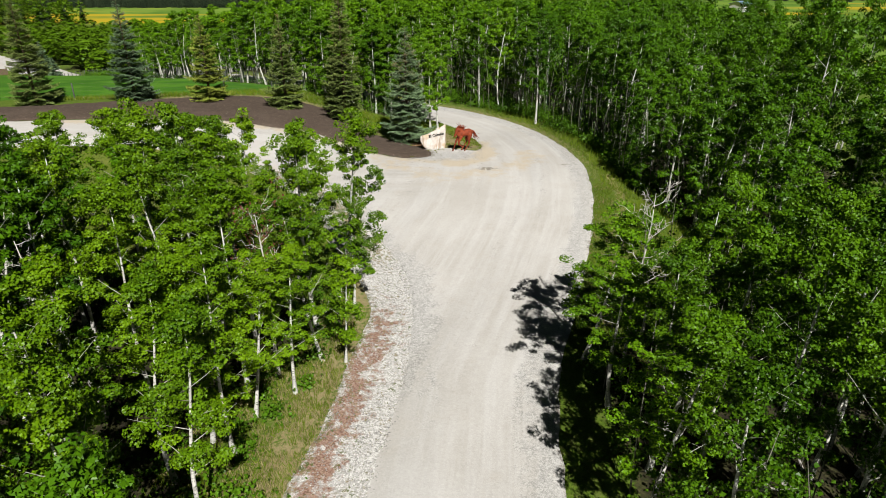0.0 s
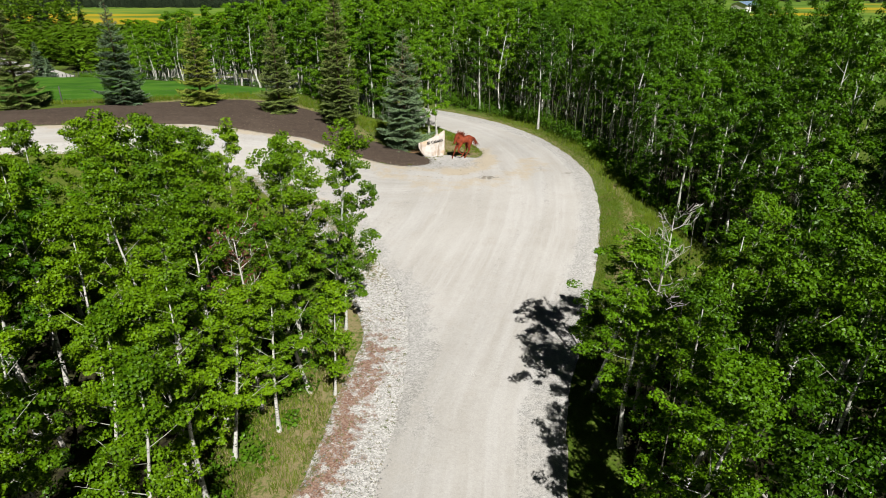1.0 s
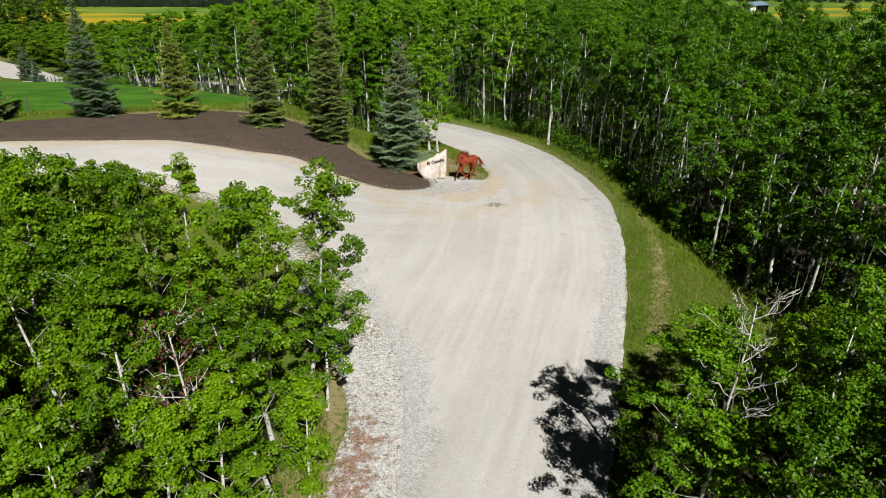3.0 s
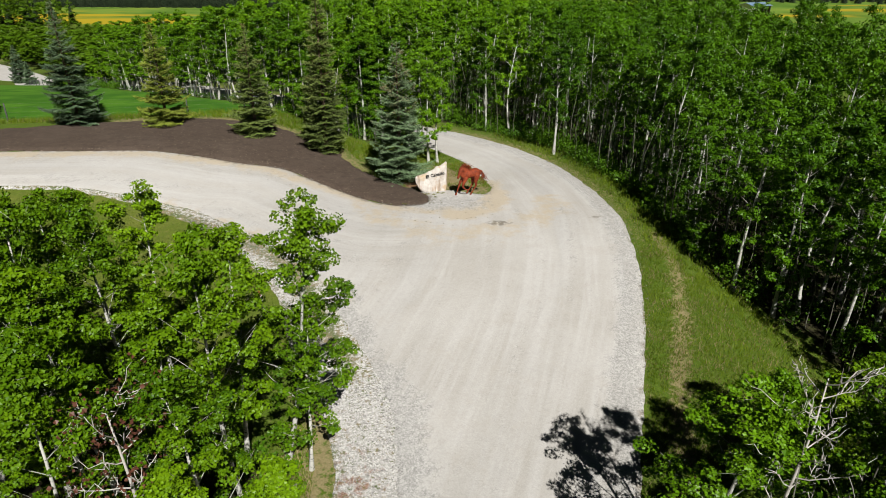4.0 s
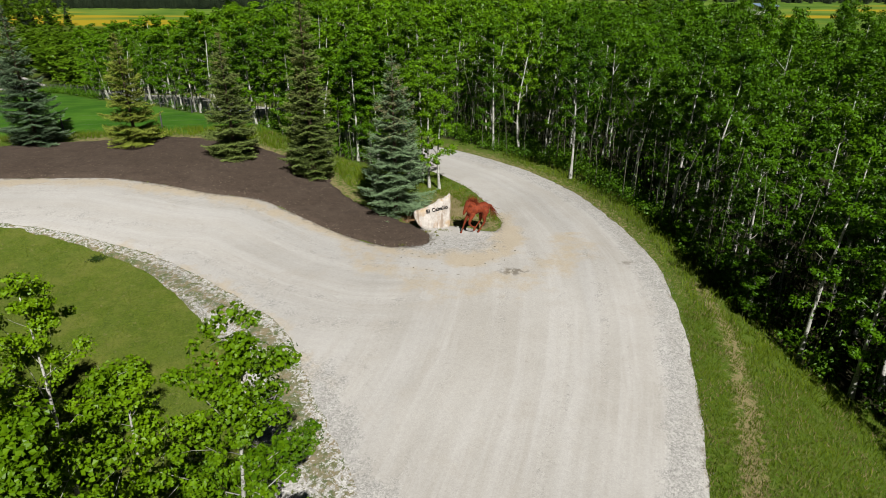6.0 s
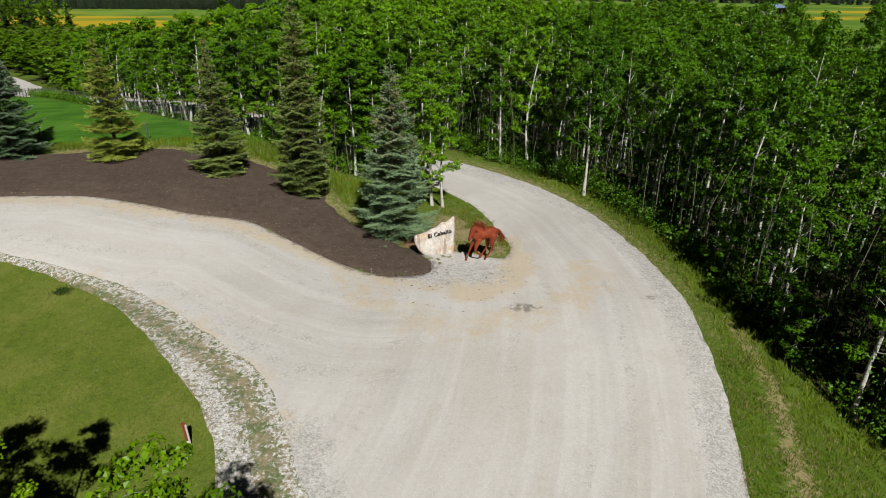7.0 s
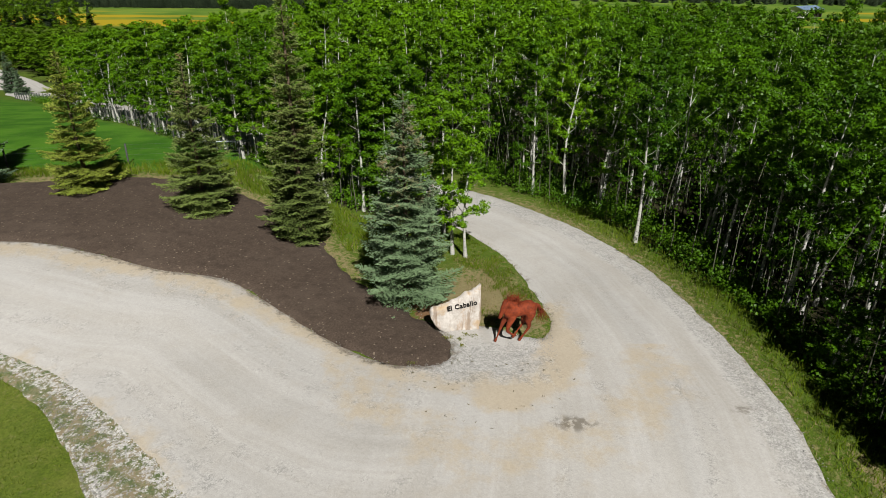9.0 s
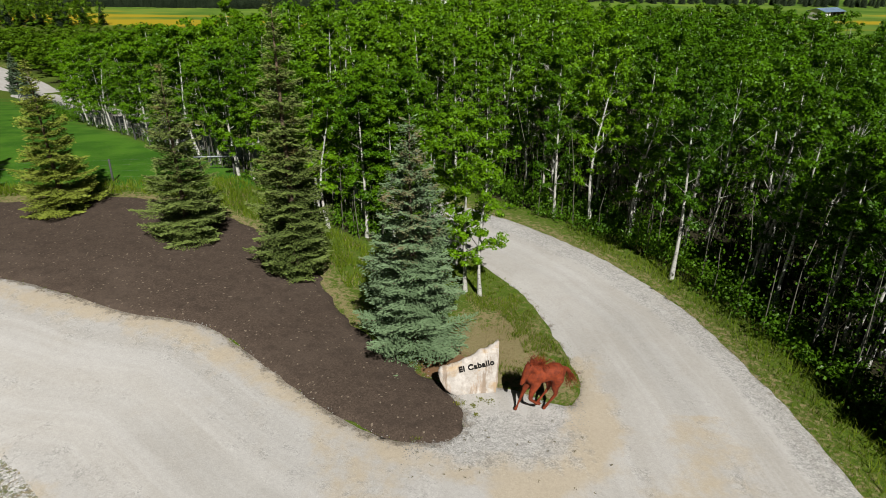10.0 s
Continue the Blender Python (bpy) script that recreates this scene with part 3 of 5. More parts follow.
outer = np.exp(-((line_distance(rx, ry, RIGHT_EDGE) - 0.5) / 1.1) ** 2)
apron = 1.25 * np.exp(-(((rx - 0.3) / 2.1) ** 2 + ((ry - 40.7) / 1.5) ** 2))
lap = np.exp(-(line_distance(rx, ry, [(-1.6, 17), (-1.2, 21), (-1.6, 24.4), (-3.18, 27.89), (-4.72, 30.74)]) / 1.3) ** 2)
shore = np.exp(-((line_distance(rx, ry, LEFT_EDGE) - 1.2) / 1.2) ** 2) * rise(31, 36, ry)
set_attr(road.data, "stony", np.maximum.reduce([0.3 * shore, 0.85 * outer, 1.0 * apron, 0.95 * lap, np.full(rx.shape, 0.22)]))
set_attr(road.data, "dirt", 0.55 * np.exp(-(np.maximum(signed(rx, ry, MULCH_LOOP) - 0.1, 0) / 0.4) ** 2) + 0.5 * np.exp(-(rs / 0.16) ** 2))
stain = np.maximum(np.exp(-(((rx - 2.85) / 0.75) ** 2 + ((ry - 37.85) / 0.33) ** 2)), 0.8 * np.exp(-(((rx - 8.0) / 0.55) ** 2 + ((ry - 38.7) / 0.2) ** 2)))
set_attr(road.data, "stain", stain)
tagged(road, "pale grey gravel driveway curving round an island, with wheel tracks", "road", kind="structure")
far_road, fx, fy, _ = sheet("road_far", ROAD_LOOP, 0.5, 0.06, 0.03, GRAVEL, bounds=((-146, 83.8), (-25, 192)))
set_attr(far_road.data, "across", line_distance(fx, fy, RIGHT_EDGE))
set_attr(far_road.data, "along", fy)
tagged(far_road, "pale gravel drive going down past the far lawn", "road", kind="structure")
verge, vx, vy, vs = sheet("stone_verge", VERGE_LOOP, 0.18, 0.025, 0.0, VERGE, 0.07)
set_attr(verge.data, "litter", rise(25.0, 19.0, vy) * np.exp(-((line_distance(vx, vy, VERGE_EDGE) - 0.55) / 0.8) ** 2))
set_attr(verge.data, "weeds", np.maximum(0.9 * rise(24.5, 28, vy) * np.exp(-((line_distance(vx, vy, LEFT_EDGE) - 0.6) / 0.5) ** 2), 0.55 * np.exp(-(line_distance(vx, vy, VERGE_EDGE) / 0.22) ** 2)))
tagged(verge, "strip of coarse grey stones with brown leaf litter beside the drive", "gravel", kind="structure")
bed, *_ = sheet("mulch_bed", MULCH_LOOP, 0.2, 0.11, 0.08, MULCH, 0.16, grow=0.16)
tagged(bed, "dark brown bark mulch bed under the row of spruces", "mulch", kind="structure")


# ---------------------------------------------------------------- aspens
def leaf_cloud(rng, centres, size, up=0.14, wide=0.52, fold=0.14, jitter=0.35, out=None, simple=False):
    """One folded leaf at each place, turned at random but mostly facing up."""
    n = len(centres)
    nor = rng.normal(size=(n, 3))
    nor /= np.linalg.norm(nor, axis=1, keepdims=True)
    if out is not None:
        nor = nor * 0.55 + out
    nor[:, 2] += up
    nor /= np.linalg.norm(nor, axis=1, keepdims=True) + 1e-9
    t = np.cross(nor, rng.normal(size=(n, 3)))
    t /= np.linalg.norm(t, axis=1, keepdims=True) + 1e-9
    b = np.cross(nor, t)
    s = (size * (1 + jitter * rng.uniform(-1, 1, n)))[:, None]
    base, far = centres - t * s * 0.5, centres + t * s * 0.5
    if simple:                             # far away, one three-cornered leaf
        return np.stack([far, base + b * s * wide, base - b * s * wide], 1).reshape(-1, 3), np.arange(3 * n).reshape(-1, 3)
    one = centres + b * s * wide + nor * s * fold - t * s * 0.08
    two = centres - b * s * wide + nor * s * fold - t * s * 0.08
    v = np.stack([base, one, far, two], 1).reshape(-1, 3)
    k = np.arange(n)[:, None] * 4
    return v, np.concatenate([k + np.array([[0, 3, 2]]), k + np.array([[0, 2, 1]])], 1).reshape(-1, 3)


def aspen_shape(seed, tall, crown_from, reach, clumps, per_clump, leaf, sides=6, twigs=True, spread=0.19, simple=False, boughs=6.5, up=0.14):
    """Trunk, limbs and crown of one aspen, standing at the origin: three (vertices, triangles)."""
    rng = np.random.default_rng(seed)
    k = np.linspace(0, 1, 9)
    lean = rng.normal(0, 0.035, 2) * tall
    bend = rng.normal(0, 0.11, 2)
    path = np.stack([lean[0] * k + bend[0] * np.sin(k * 5), lean[1] * k + bend[1] * np.sin(k * 4 + 1), tall * 0.97 * k], 1)
    radius = 0.0082 * tall + 0.015
    trunk = tube(path, radius * (1 - 0.86 * k) * (1 + 0.5 * np.exp(-k * 30)), sides)
    limbs, tips = [], []
    count = max(7, int(clumps / boughs))
    for q in range(count):
        f = crown_from + (1 - crown_from) * ((q + rng.uniform(0.1, 0.9)) / count) ** 0.92
        start = np.array([np.interp(f, k, path[:, a]) for a in range(3)])
        g = (f - crown_from) / (1 - crown_from)
        length = reach * (0.45 + 0.75 * math.sin(math.pi * min(1, 0.16 + 0.80 * g)) - 0.30 * g) * rng.uniform(0.6, 1.18)
        ang = q * 2.4 + rng.uniform(-0.5, 0.5)
        climb = rng.uniform(0.25, 0.75) + 0.55 * g
        d = np.array([math.cos(ang), math.sin(ang), climb])
        d /= np.linalg.norm(d)
        s = np.linspace(0, 1, 4)[:, None]
        branch = start + d * length * s + np.array([0, 0, 0.12 * length]) * s * s + rng.normal(0, 0.035, (4, 3)) * s
        thick = max(0.006, radius * (1 - 0.86 * f) * 0.40)
        limbs.append(tube(branch, thick * (1 - 0.8 * s[:, 0]), 4 if twigs else 3))
        for c in range(max(1, int(clumps / count))):
            w = rng.uniform(0.35, 1.03)
            at = np.array([np.interp(w, s[:, 0], branch[:, a]) for a in range(3)])
            off = np.clip(rng.normal(0, 1, 3), -1.6, 1.6) * np.array([0.23, 0.23, 0.14]) * (0.5 + 0.5 * reach / 1.5)
            tips.append(at + off)
            if twigs and c % 3 == 0:
                limbs.append(tube(np.stack([at, at + off * 0.6 + [0, 0, 0.03], at + off]), [0.006, 0.005, 0.002], 3))
    top = path[-1]
    for _ in range(max(2, clumps // 22)):
        tips.append(top + rng.normal(0, 1, 3) * [0.16, 0.16, 0.18])
    tips = np.array(tips)
    cent = np.repeat(tips, per_clump, 0)
    sizes = np.repeat(rng.uniform(0.6, 1.25, len(tips)), per_clump)[:, None]
    way = rng.normal(0, 1, cent.shape)
    way /= np.linalg.norm(way, axis=1, keepdims=True)
    shell = way * rng.uniform(0.2, 1.0, (len(cent), 1)) ** 0.5 * 1.5
    cent = cent + shell * np.array([spread, spread, spread * 0.62]) * sizes
    return trunk, joined(limbs), leaf_cloud(rng, cent, leaf, up, out=way * 0.7, simple=simple)


def aspen_kind(seed, label, leaves, *args, **more):
    trunk, limbs, crown = aspen_shape(seed, *args, **more)
    which = np.concatenate([np.zeros(len(trunk[1]), int), np.ones(len(limbs[1]), int)])
    return (make_mesh("trunk", *joined([trunk, limbs]), [ASPEN_BARK, LIMB_BARK], which, True), make_mesh("crown", *crown, [leaves]), label)


# tall, crown from, reach, clumps, leaves each, leaf size
def near_kinds(leaves):
    return [aspen_kind(11 + i, "slender aspen with white bark and fresh green leaves", leaves, 8.0, (0.24, 0.30, 0.20, 0.34, 0.27)[i], (1.5, 1.35, 1.6, 1.25, 1.45)[i],
                       (124, 108, 136, 98, 118)[i], 100, 0.068, spread=0.165) for i in range(5)]


# the second set is the same trees with shade put into the leaf colour
NEAR_KINDS, SHADY_KINDS = near_kinds(ASPEN_LEAF), near_kinds(SHADED_DRIVE_LEAF)


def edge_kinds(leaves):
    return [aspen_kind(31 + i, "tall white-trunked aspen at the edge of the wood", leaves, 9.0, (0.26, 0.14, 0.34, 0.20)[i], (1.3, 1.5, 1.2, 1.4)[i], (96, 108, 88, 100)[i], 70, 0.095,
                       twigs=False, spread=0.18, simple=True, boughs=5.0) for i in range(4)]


# one tree shape twice: shade in the first leaf colour, sunlight in the second
EDGE_KINDS, LIGHT_KINDS = edge_kinds(SHADED_LEAF), edge_kinds(SUNLIT_LEAF)
SMALL_KINDS = [aspen_kind(51 + i, "young leafy aspen with a thin trunk", ASPEN_LEAF, 4.5, 0.14, 1.0, 66, 62, 0.074, spread=0.16) for i in range(2)]


def plant_aspen(kinds, which, x, y, tall, turn, lean=(0, 0), group="aspens", broad=1.0):
    trunk, crown, label = kinds[which % len(kinds)]
    made = thing("aspen", (0, 0, 0), label, "tree", group)
    model = 4.5 if kinds is SMALL_KINDS else (8.0 if kinds in (NEAR_KINDS, SHADY_KINDS) else 9.0)
    k = tall / model
    made.matrix_basis = pose(x, y, ground_z(x, y) - 0.06, lean[0], lean[1], 0) @ pose(0, 0, 0, 0, 0, turn) @ Matrix.Diagonal(((0.5 + 0.5 * k) * broad, (0.5 + 0.5 * k) * broad, k, 1))
    part("trunk", trunk, None, made, "white bark with dark scars")
    part("crown", crown, None, made, "fresh green leaves")
    return made


def scatter(rng, loop, gap, taken, want, keep=None, tries=400):
    """Places inside a loop, no two nearer than the gap."""
    p = np.asarray(loop, float)
    lo, hi = p.min(0), p.max(0)
    grid = {}
    size = gap

    def near(a, b):
        i, j = int(a // size), int(b // size)
        return any((a - c) ** 2 + (b - d) ** 2 < gap * gap for u in (-1, 0, 1) for v in (-1, 0, 1) for c, d in grid.get((i + u, j + v), ()))
    for a, b in taken:
        grid.setdefault((int(a // size), int(b // size)), []).append((a, b))
    xs = rng.uniform(lo[0], hi[0], want * tries)
    ys = rng.uniform(lo[1], hi[1], want * tries)
    ok = inside(xs, ys, p)
    if keep is not None:
        ok &= keep(xs, ys)
    found = []
    for a, b in zip(xs[ok], ys[ok]):
        if not near(a, b):
            grid.setdefault((int(a // size), int(b // size)), []).append((a, b))
            found.append((a, b))
            if len(found) >= want:
                break
    return found


rng = np.random.default_rng(7)
# single trees that stand out: x, y, height, kind, crown's turn
LEFT_TREES = [(-4.9, 20.2, 8.2, 0, 160), (-4.35, 18.3, 6.2, 2, 250), (-6.5, 20.3, 6.6, 3, 20), (-8.6, 22.6, 7.9, 4, 90), (-8.4, 24.9, 7.4, 1, 200),
              (-9.7, 20.9, 8.5, 0, 310), (-11.3, 20.6, 8.5, 2, 75), (-9.4, 18.2, 7.7, 3, 130), (-6.1, 13.6, 6.9, 1, 220), (-7.4, 12.8, 6.4, 3, 10), (-6.5, 16.7, 7.4, 4, 280),
              (-12.4, 18.2, 8.3, 1, 330), (-13.2, 24.4, 7.6, 0, 60), (-9.2, 15.6, 7.2, 2, 180), (-11.0, 24.0, 7.4, 3, 5), (-5.9, 15.2, 5.4, 2, 95), (-6.9, 14.2, 6.0, 0, 15), (-4.9, 16.4, 5.2, 4, 215), (-12.1, 24.6, 7.7, 2, 300), (-16.0, 24.3, 7.6, 4, 140), (-10.0, 24.8, 7.2, 0, 45)]
RIGHT_TREES = [(5.1, 18.4, 5.9, 2, 30), (6.6, 14.6, 6.4, 0, 100), (7.4, 13.2, 7.1, 4, 200), (8.1, 16.9, 6.7, 1, 290), (7.3, 19.3, 5.4, 3, 150), (5.1, 11.1, 5.9, 2, 80), (8.9, 18.2, 7.0, 0, 240),
               (9.2, 15.8, 7.8, 2, 15), (5.6, 8.6, 6.8, 1, 350), (5.4, 15.8, 5.3, 1, 120), (5.8, 13.0, 5.2, 2, 60)]
for x, y, tall, which, turn in LEFT_TREES + RIGHT_TREES:
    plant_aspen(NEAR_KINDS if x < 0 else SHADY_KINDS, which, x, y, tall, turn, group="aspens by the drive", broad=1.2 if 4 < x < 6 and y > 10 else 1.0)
plant_aspen(NEAR_KINDS, 2, -4.45, 22.6, 7.9, 40, (0, 3.0), "aspens by the drive", 1.05)
plant_aspen(NEAR_KINDS, 4, -5.6, 22.4, 7.4, 130, (0, 1.0), "aspens by the drive", 1.0)
plant_aspen(SMALL_KINDS, 0, -3.75, 22.3, 5.2, 200, (0, 3.0), "young aspens", 1.1)
plant_aspen(SMALL_KINDS, 1, -3.5, 18.2, 4.2, 120, (0, 4.0), "young aspens", 1.0)
for x, y, tall, which in ((9.5, 20.9, 3.2, 0), (10.4, 22.2, 3.4, 1), (11.7, 22.6, 3.9, 0), (12.8, 22.3, 4.2, 1), (14.2, 23.0, 4.4, 0)):
    plant_aspen(SMALL_KINDS, which, x, y, tall, 77 * x, (0, 0), "young aspens", 1.15)
taken = [(t[0], t[1]) for t in LEFT_TREES] + [(-4.45, 22.6)]


def in_left(x, y):
    glade = ((x + 5.0) / 1.9) ** 2 + ((y - 15.0) / 3.4) ** 2 < 1
    return ~glade & (y > 2.5) & (-x < 0.75 * y + 9) & ~((x > -8) & (y > 19.6))


for x, y in scatter(rng, LEFT_WOOD, 1.75, taken, 88, in_left):
    close = x > -11.5 and y > 8
    plant_aspen(NEAR_KINDS if close else EDGE_KINDS, int(rng.integers(4)), x, y, rng.uniform(6.4, 8.4), rng.uniform(0, 360), rng.normal(0, 2.0, 2), "aspens by the drive")
taken = [(t[0], t[1]) for t in RIGHT_TREES] + [(6.2, 17.1), (6.3, 15.8)]


def in_right_near(x, y):
    return (y > 3) & (y < 18.4 + 0.12 * x) & (x < 0.75 * y + 9.5) & ((x > 7.0) | (y > 12.5))


right_near = scatter(rng, RIGHT_WOOD, 1.6, taken, 110, in_right_near)
for x, y in right_near:
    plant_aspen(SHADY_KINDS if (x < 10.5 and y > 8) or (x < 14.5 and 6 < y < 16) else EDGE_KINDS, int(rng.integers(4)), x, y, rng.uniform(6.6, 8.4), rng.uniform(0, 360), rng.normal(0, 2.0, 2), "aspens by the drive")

EDGE_TREES = [(7.83, 51.67, 8.9, 0, 10), (14.26, 49.15, 9.0, 1, 100), (11.05, 49.08, 8.6, 2, 40), (14.27, 31.85, 8.2, 1, 60), (15.57, 32.28, 8.4, 3, 130), (16.9, 33.2, 8.8, 0, 20), (14.71, 38.29, 8.2, 2, 200),
              (13.28, 40.26, 8.4, 1, 310), (10.97, 50.60, 8.8, 3, 75), (3.47, 58.32, 8.8, 1, 160), (12.13, 47.49, 8.0, 0, 290), (15.25, 48.36, 9.2, 2, 220)]
for x, y, tall, which, turn in EDGE_TREES:
    plant_aspen(EDGE_KINDS, which, x, y, tall, turn, group="aspens at the wood's edge")
taken = [(t[0], t[1]) for t in EDGE_TREES] + right_near
wood_rim = np.array(RIGHT_WOOD[6:20] )


def in_rim(x, y):
    return (line_distance(x, y, wood_rim) < 4.2) & (y > 25) & (y < 78) & (signed(x, y, ROAD_LOOP) > 2.3)


rim = scatter(rng, RIGHT_WOOD, 1.75, taken, 100, in_rim)
for x, y in rim:
    tall = rng.uniform(6.8, 9.8)
    while tall > 3.0 and signed(np.array(x - 0.32 * tall), np.array(y + 0.98 * tall), ROAD_LOOP) < (0.5 if y < 34.5 else 2.2 if y < 41 else 1.3):
        tall -= 0.3
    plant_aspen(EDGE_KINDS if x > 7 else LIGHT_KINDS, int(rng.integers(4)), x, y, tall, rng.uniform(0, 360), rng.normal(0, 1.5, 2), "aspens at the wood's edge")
for x, y in scatter(rng, MIDDLE_WOOD, 1.0, [], 112, lambda x, y: x > -39):
    plant_aspen(LIGHT_KINDS, (0, 1, 3, 1)[int(rng.integers(4))], x, y, rng.uniform(6.0, 8.2), rng.uniform(0, 360), rng.normal(0, 3.0, 2), "aspens between the drives", 1.1)
for x, y, tall, which, lean, broad in ((-0.45, 49.45, 7.2, 3, (-2, 4), 1.0), (-0.98, 49.75, 7.6, 1, (0, 0), 1.0), (-1.59, 52.3, 7.0, 0, (0, 0), 1.0), (-2.3, 51.2, 6.4, 3, (0, -2), 0.9)):
    plant_aspen(LIGHT_KINDS, which, x, y, tall, 70 * which + 20, lean, "aspens on the island", broad)


# the depth of the wood behind its edge, and the woods in the valley
def build_woods():
    rng = np.random.default_rng(23)
    kinds = {
        "close": [aspen_shape(70 + i, 9.0, 0.20, 1.8, 84, 64, 0.098, 4, False, 0.235, True, 5.0) for i in range(3)],
        "far": [aspen_shape(80 + i, 9.0, 0.22, 1.7, 48, 32, 0.17, 3, False, 0.26, True, 5.0, 0.3) for i in range(3)],
        "valley": [aspen_shape(90 + i, 9.0, 0.08, 2.4, 26, 12, 0.50, 3, False, 0.46, True, 5.0, 1.0) for i in range(3)],
    }
    bark, leaves, light, valley = [], [], [], []

    def set_tree(kind, x, y, tall, spread, into):
        trunk, limbs, crown = kinds[kind][int(rng.integers(3))]
        a = rng.uniform(0, 6.283)
        turn = np.array([[math.cos(a), -math.sin(a), 0], [math.sin(a), math.cos(a), 0], [0, 0, 1]])
        scale = np.array([spread, spread, tall / 9.0])
        move = np.array([x, y, ground_z(x, y) - 0.1])
        into.append(((crown[0] * scale) @ turn.T + move, crown[1]))
        if kind != "valley":
            bark.append(((trunk[0] * scale) @ turn.T + move, trunk[1]))
            if kind == "close":
                bark.append(((limbs[0] * scale) @ turn.T + move, limbs[1]))

    def deep(x, y):
        return (line_distance(x, y, wood_rim) >= 4.2) & (y > 25) & (y < 78) | (y <= 25) & (x >= 19) & (y > 8)
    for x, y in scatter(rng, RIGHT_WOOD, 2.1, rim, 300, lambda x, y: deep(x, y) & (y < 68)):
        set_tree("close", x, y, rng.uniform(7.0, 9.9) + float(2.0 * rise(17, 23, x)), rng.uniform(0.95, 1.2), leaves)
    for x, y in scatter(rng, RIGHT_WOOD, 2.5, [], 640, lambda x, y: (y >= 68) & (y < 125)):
        # the leaf colour carries the light: bright to the left, shaded to the right
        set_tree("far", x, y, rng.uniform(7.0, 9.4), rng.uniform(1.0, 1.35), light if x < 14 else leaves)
    for x, y in scatter(rng, RIGHT_WOOD, 3.6, [], 360, lambda x, y: (y >= 122) & (x > -30)):
        set_tree("valley", x, y, rng.uniform(7.0, 9.0), rng.uniform(0.8, 1.2), valley)
    for x, y in scatter(rng, RIGHT_WOOD, 2.5, [], 1150, lambda x, y: (y >= 116) & (x <= -30)):
        set_tree("valley", x, y, rng.uniform(4.5, 7.5), rng.uniform(0.95, 1.3), valley)
    left_far = [(-108, 132), (-128, 150), (-160, 180), (-260, 190), (-200, 90), (-125, 95)]
    for x, y in scatter(rng, left_far, 4.0, [], 350):
        set_tree("valley", x, y, rng.uniform(4.0, 6.5), rng.uniform(0.8, 1.2), valley)
    for loop, side in ((LEFT_WOOD, -1), (RIGHT_WOOD, 1)):
        for x, y in scatter(rng, loop, 2.3, [], 160, lambda x, y: (y > -4) & (y < 25) & ((side * x > 0.75 * y + 10.5) | (y < 2))):
            set_tree("far", x, y, rng.uniform(6.6, 8.6), rng.uniform(1.0, 1.3), leaves)
    for x, y in scatter(rng, [(-330, 262), (-152, 266), (-154, 282), (-330, 300)], 3.2, [], 330):
        set_tree("valley", x, y, rng.uniform(7, 11), rng.uniform(1.0, 1.3), valley)
    tagged(new("aspen_trunks", make_mesh("aspen_trunks", *joined(bark), [ASPEN_BARK], smooth=True)), "crowded white aspen trunks deep in the wood", "trees", kind="stuff")
    tagged(new("aspen_canopy", make_mesh("aspen_canopy", *joined(leaves), [SHADED_LEAF])), "dense green canopy of the aspen wood", "trees", kind="stuff")
    tagged(new("spring_canopy", make_mesh("spring_canopy", *joined(light), [SUNLIT_LEAF])), "bright green canopy of aspens farther along the drive", "trees", kind="stuff")
    tagged(new("valley_woods", make_mesh("valley_woods", *joined(valley), [WILLOW_LEAF])), "low green bushes and woods down in the valley", "trees", kind="stuff")


build_woods()


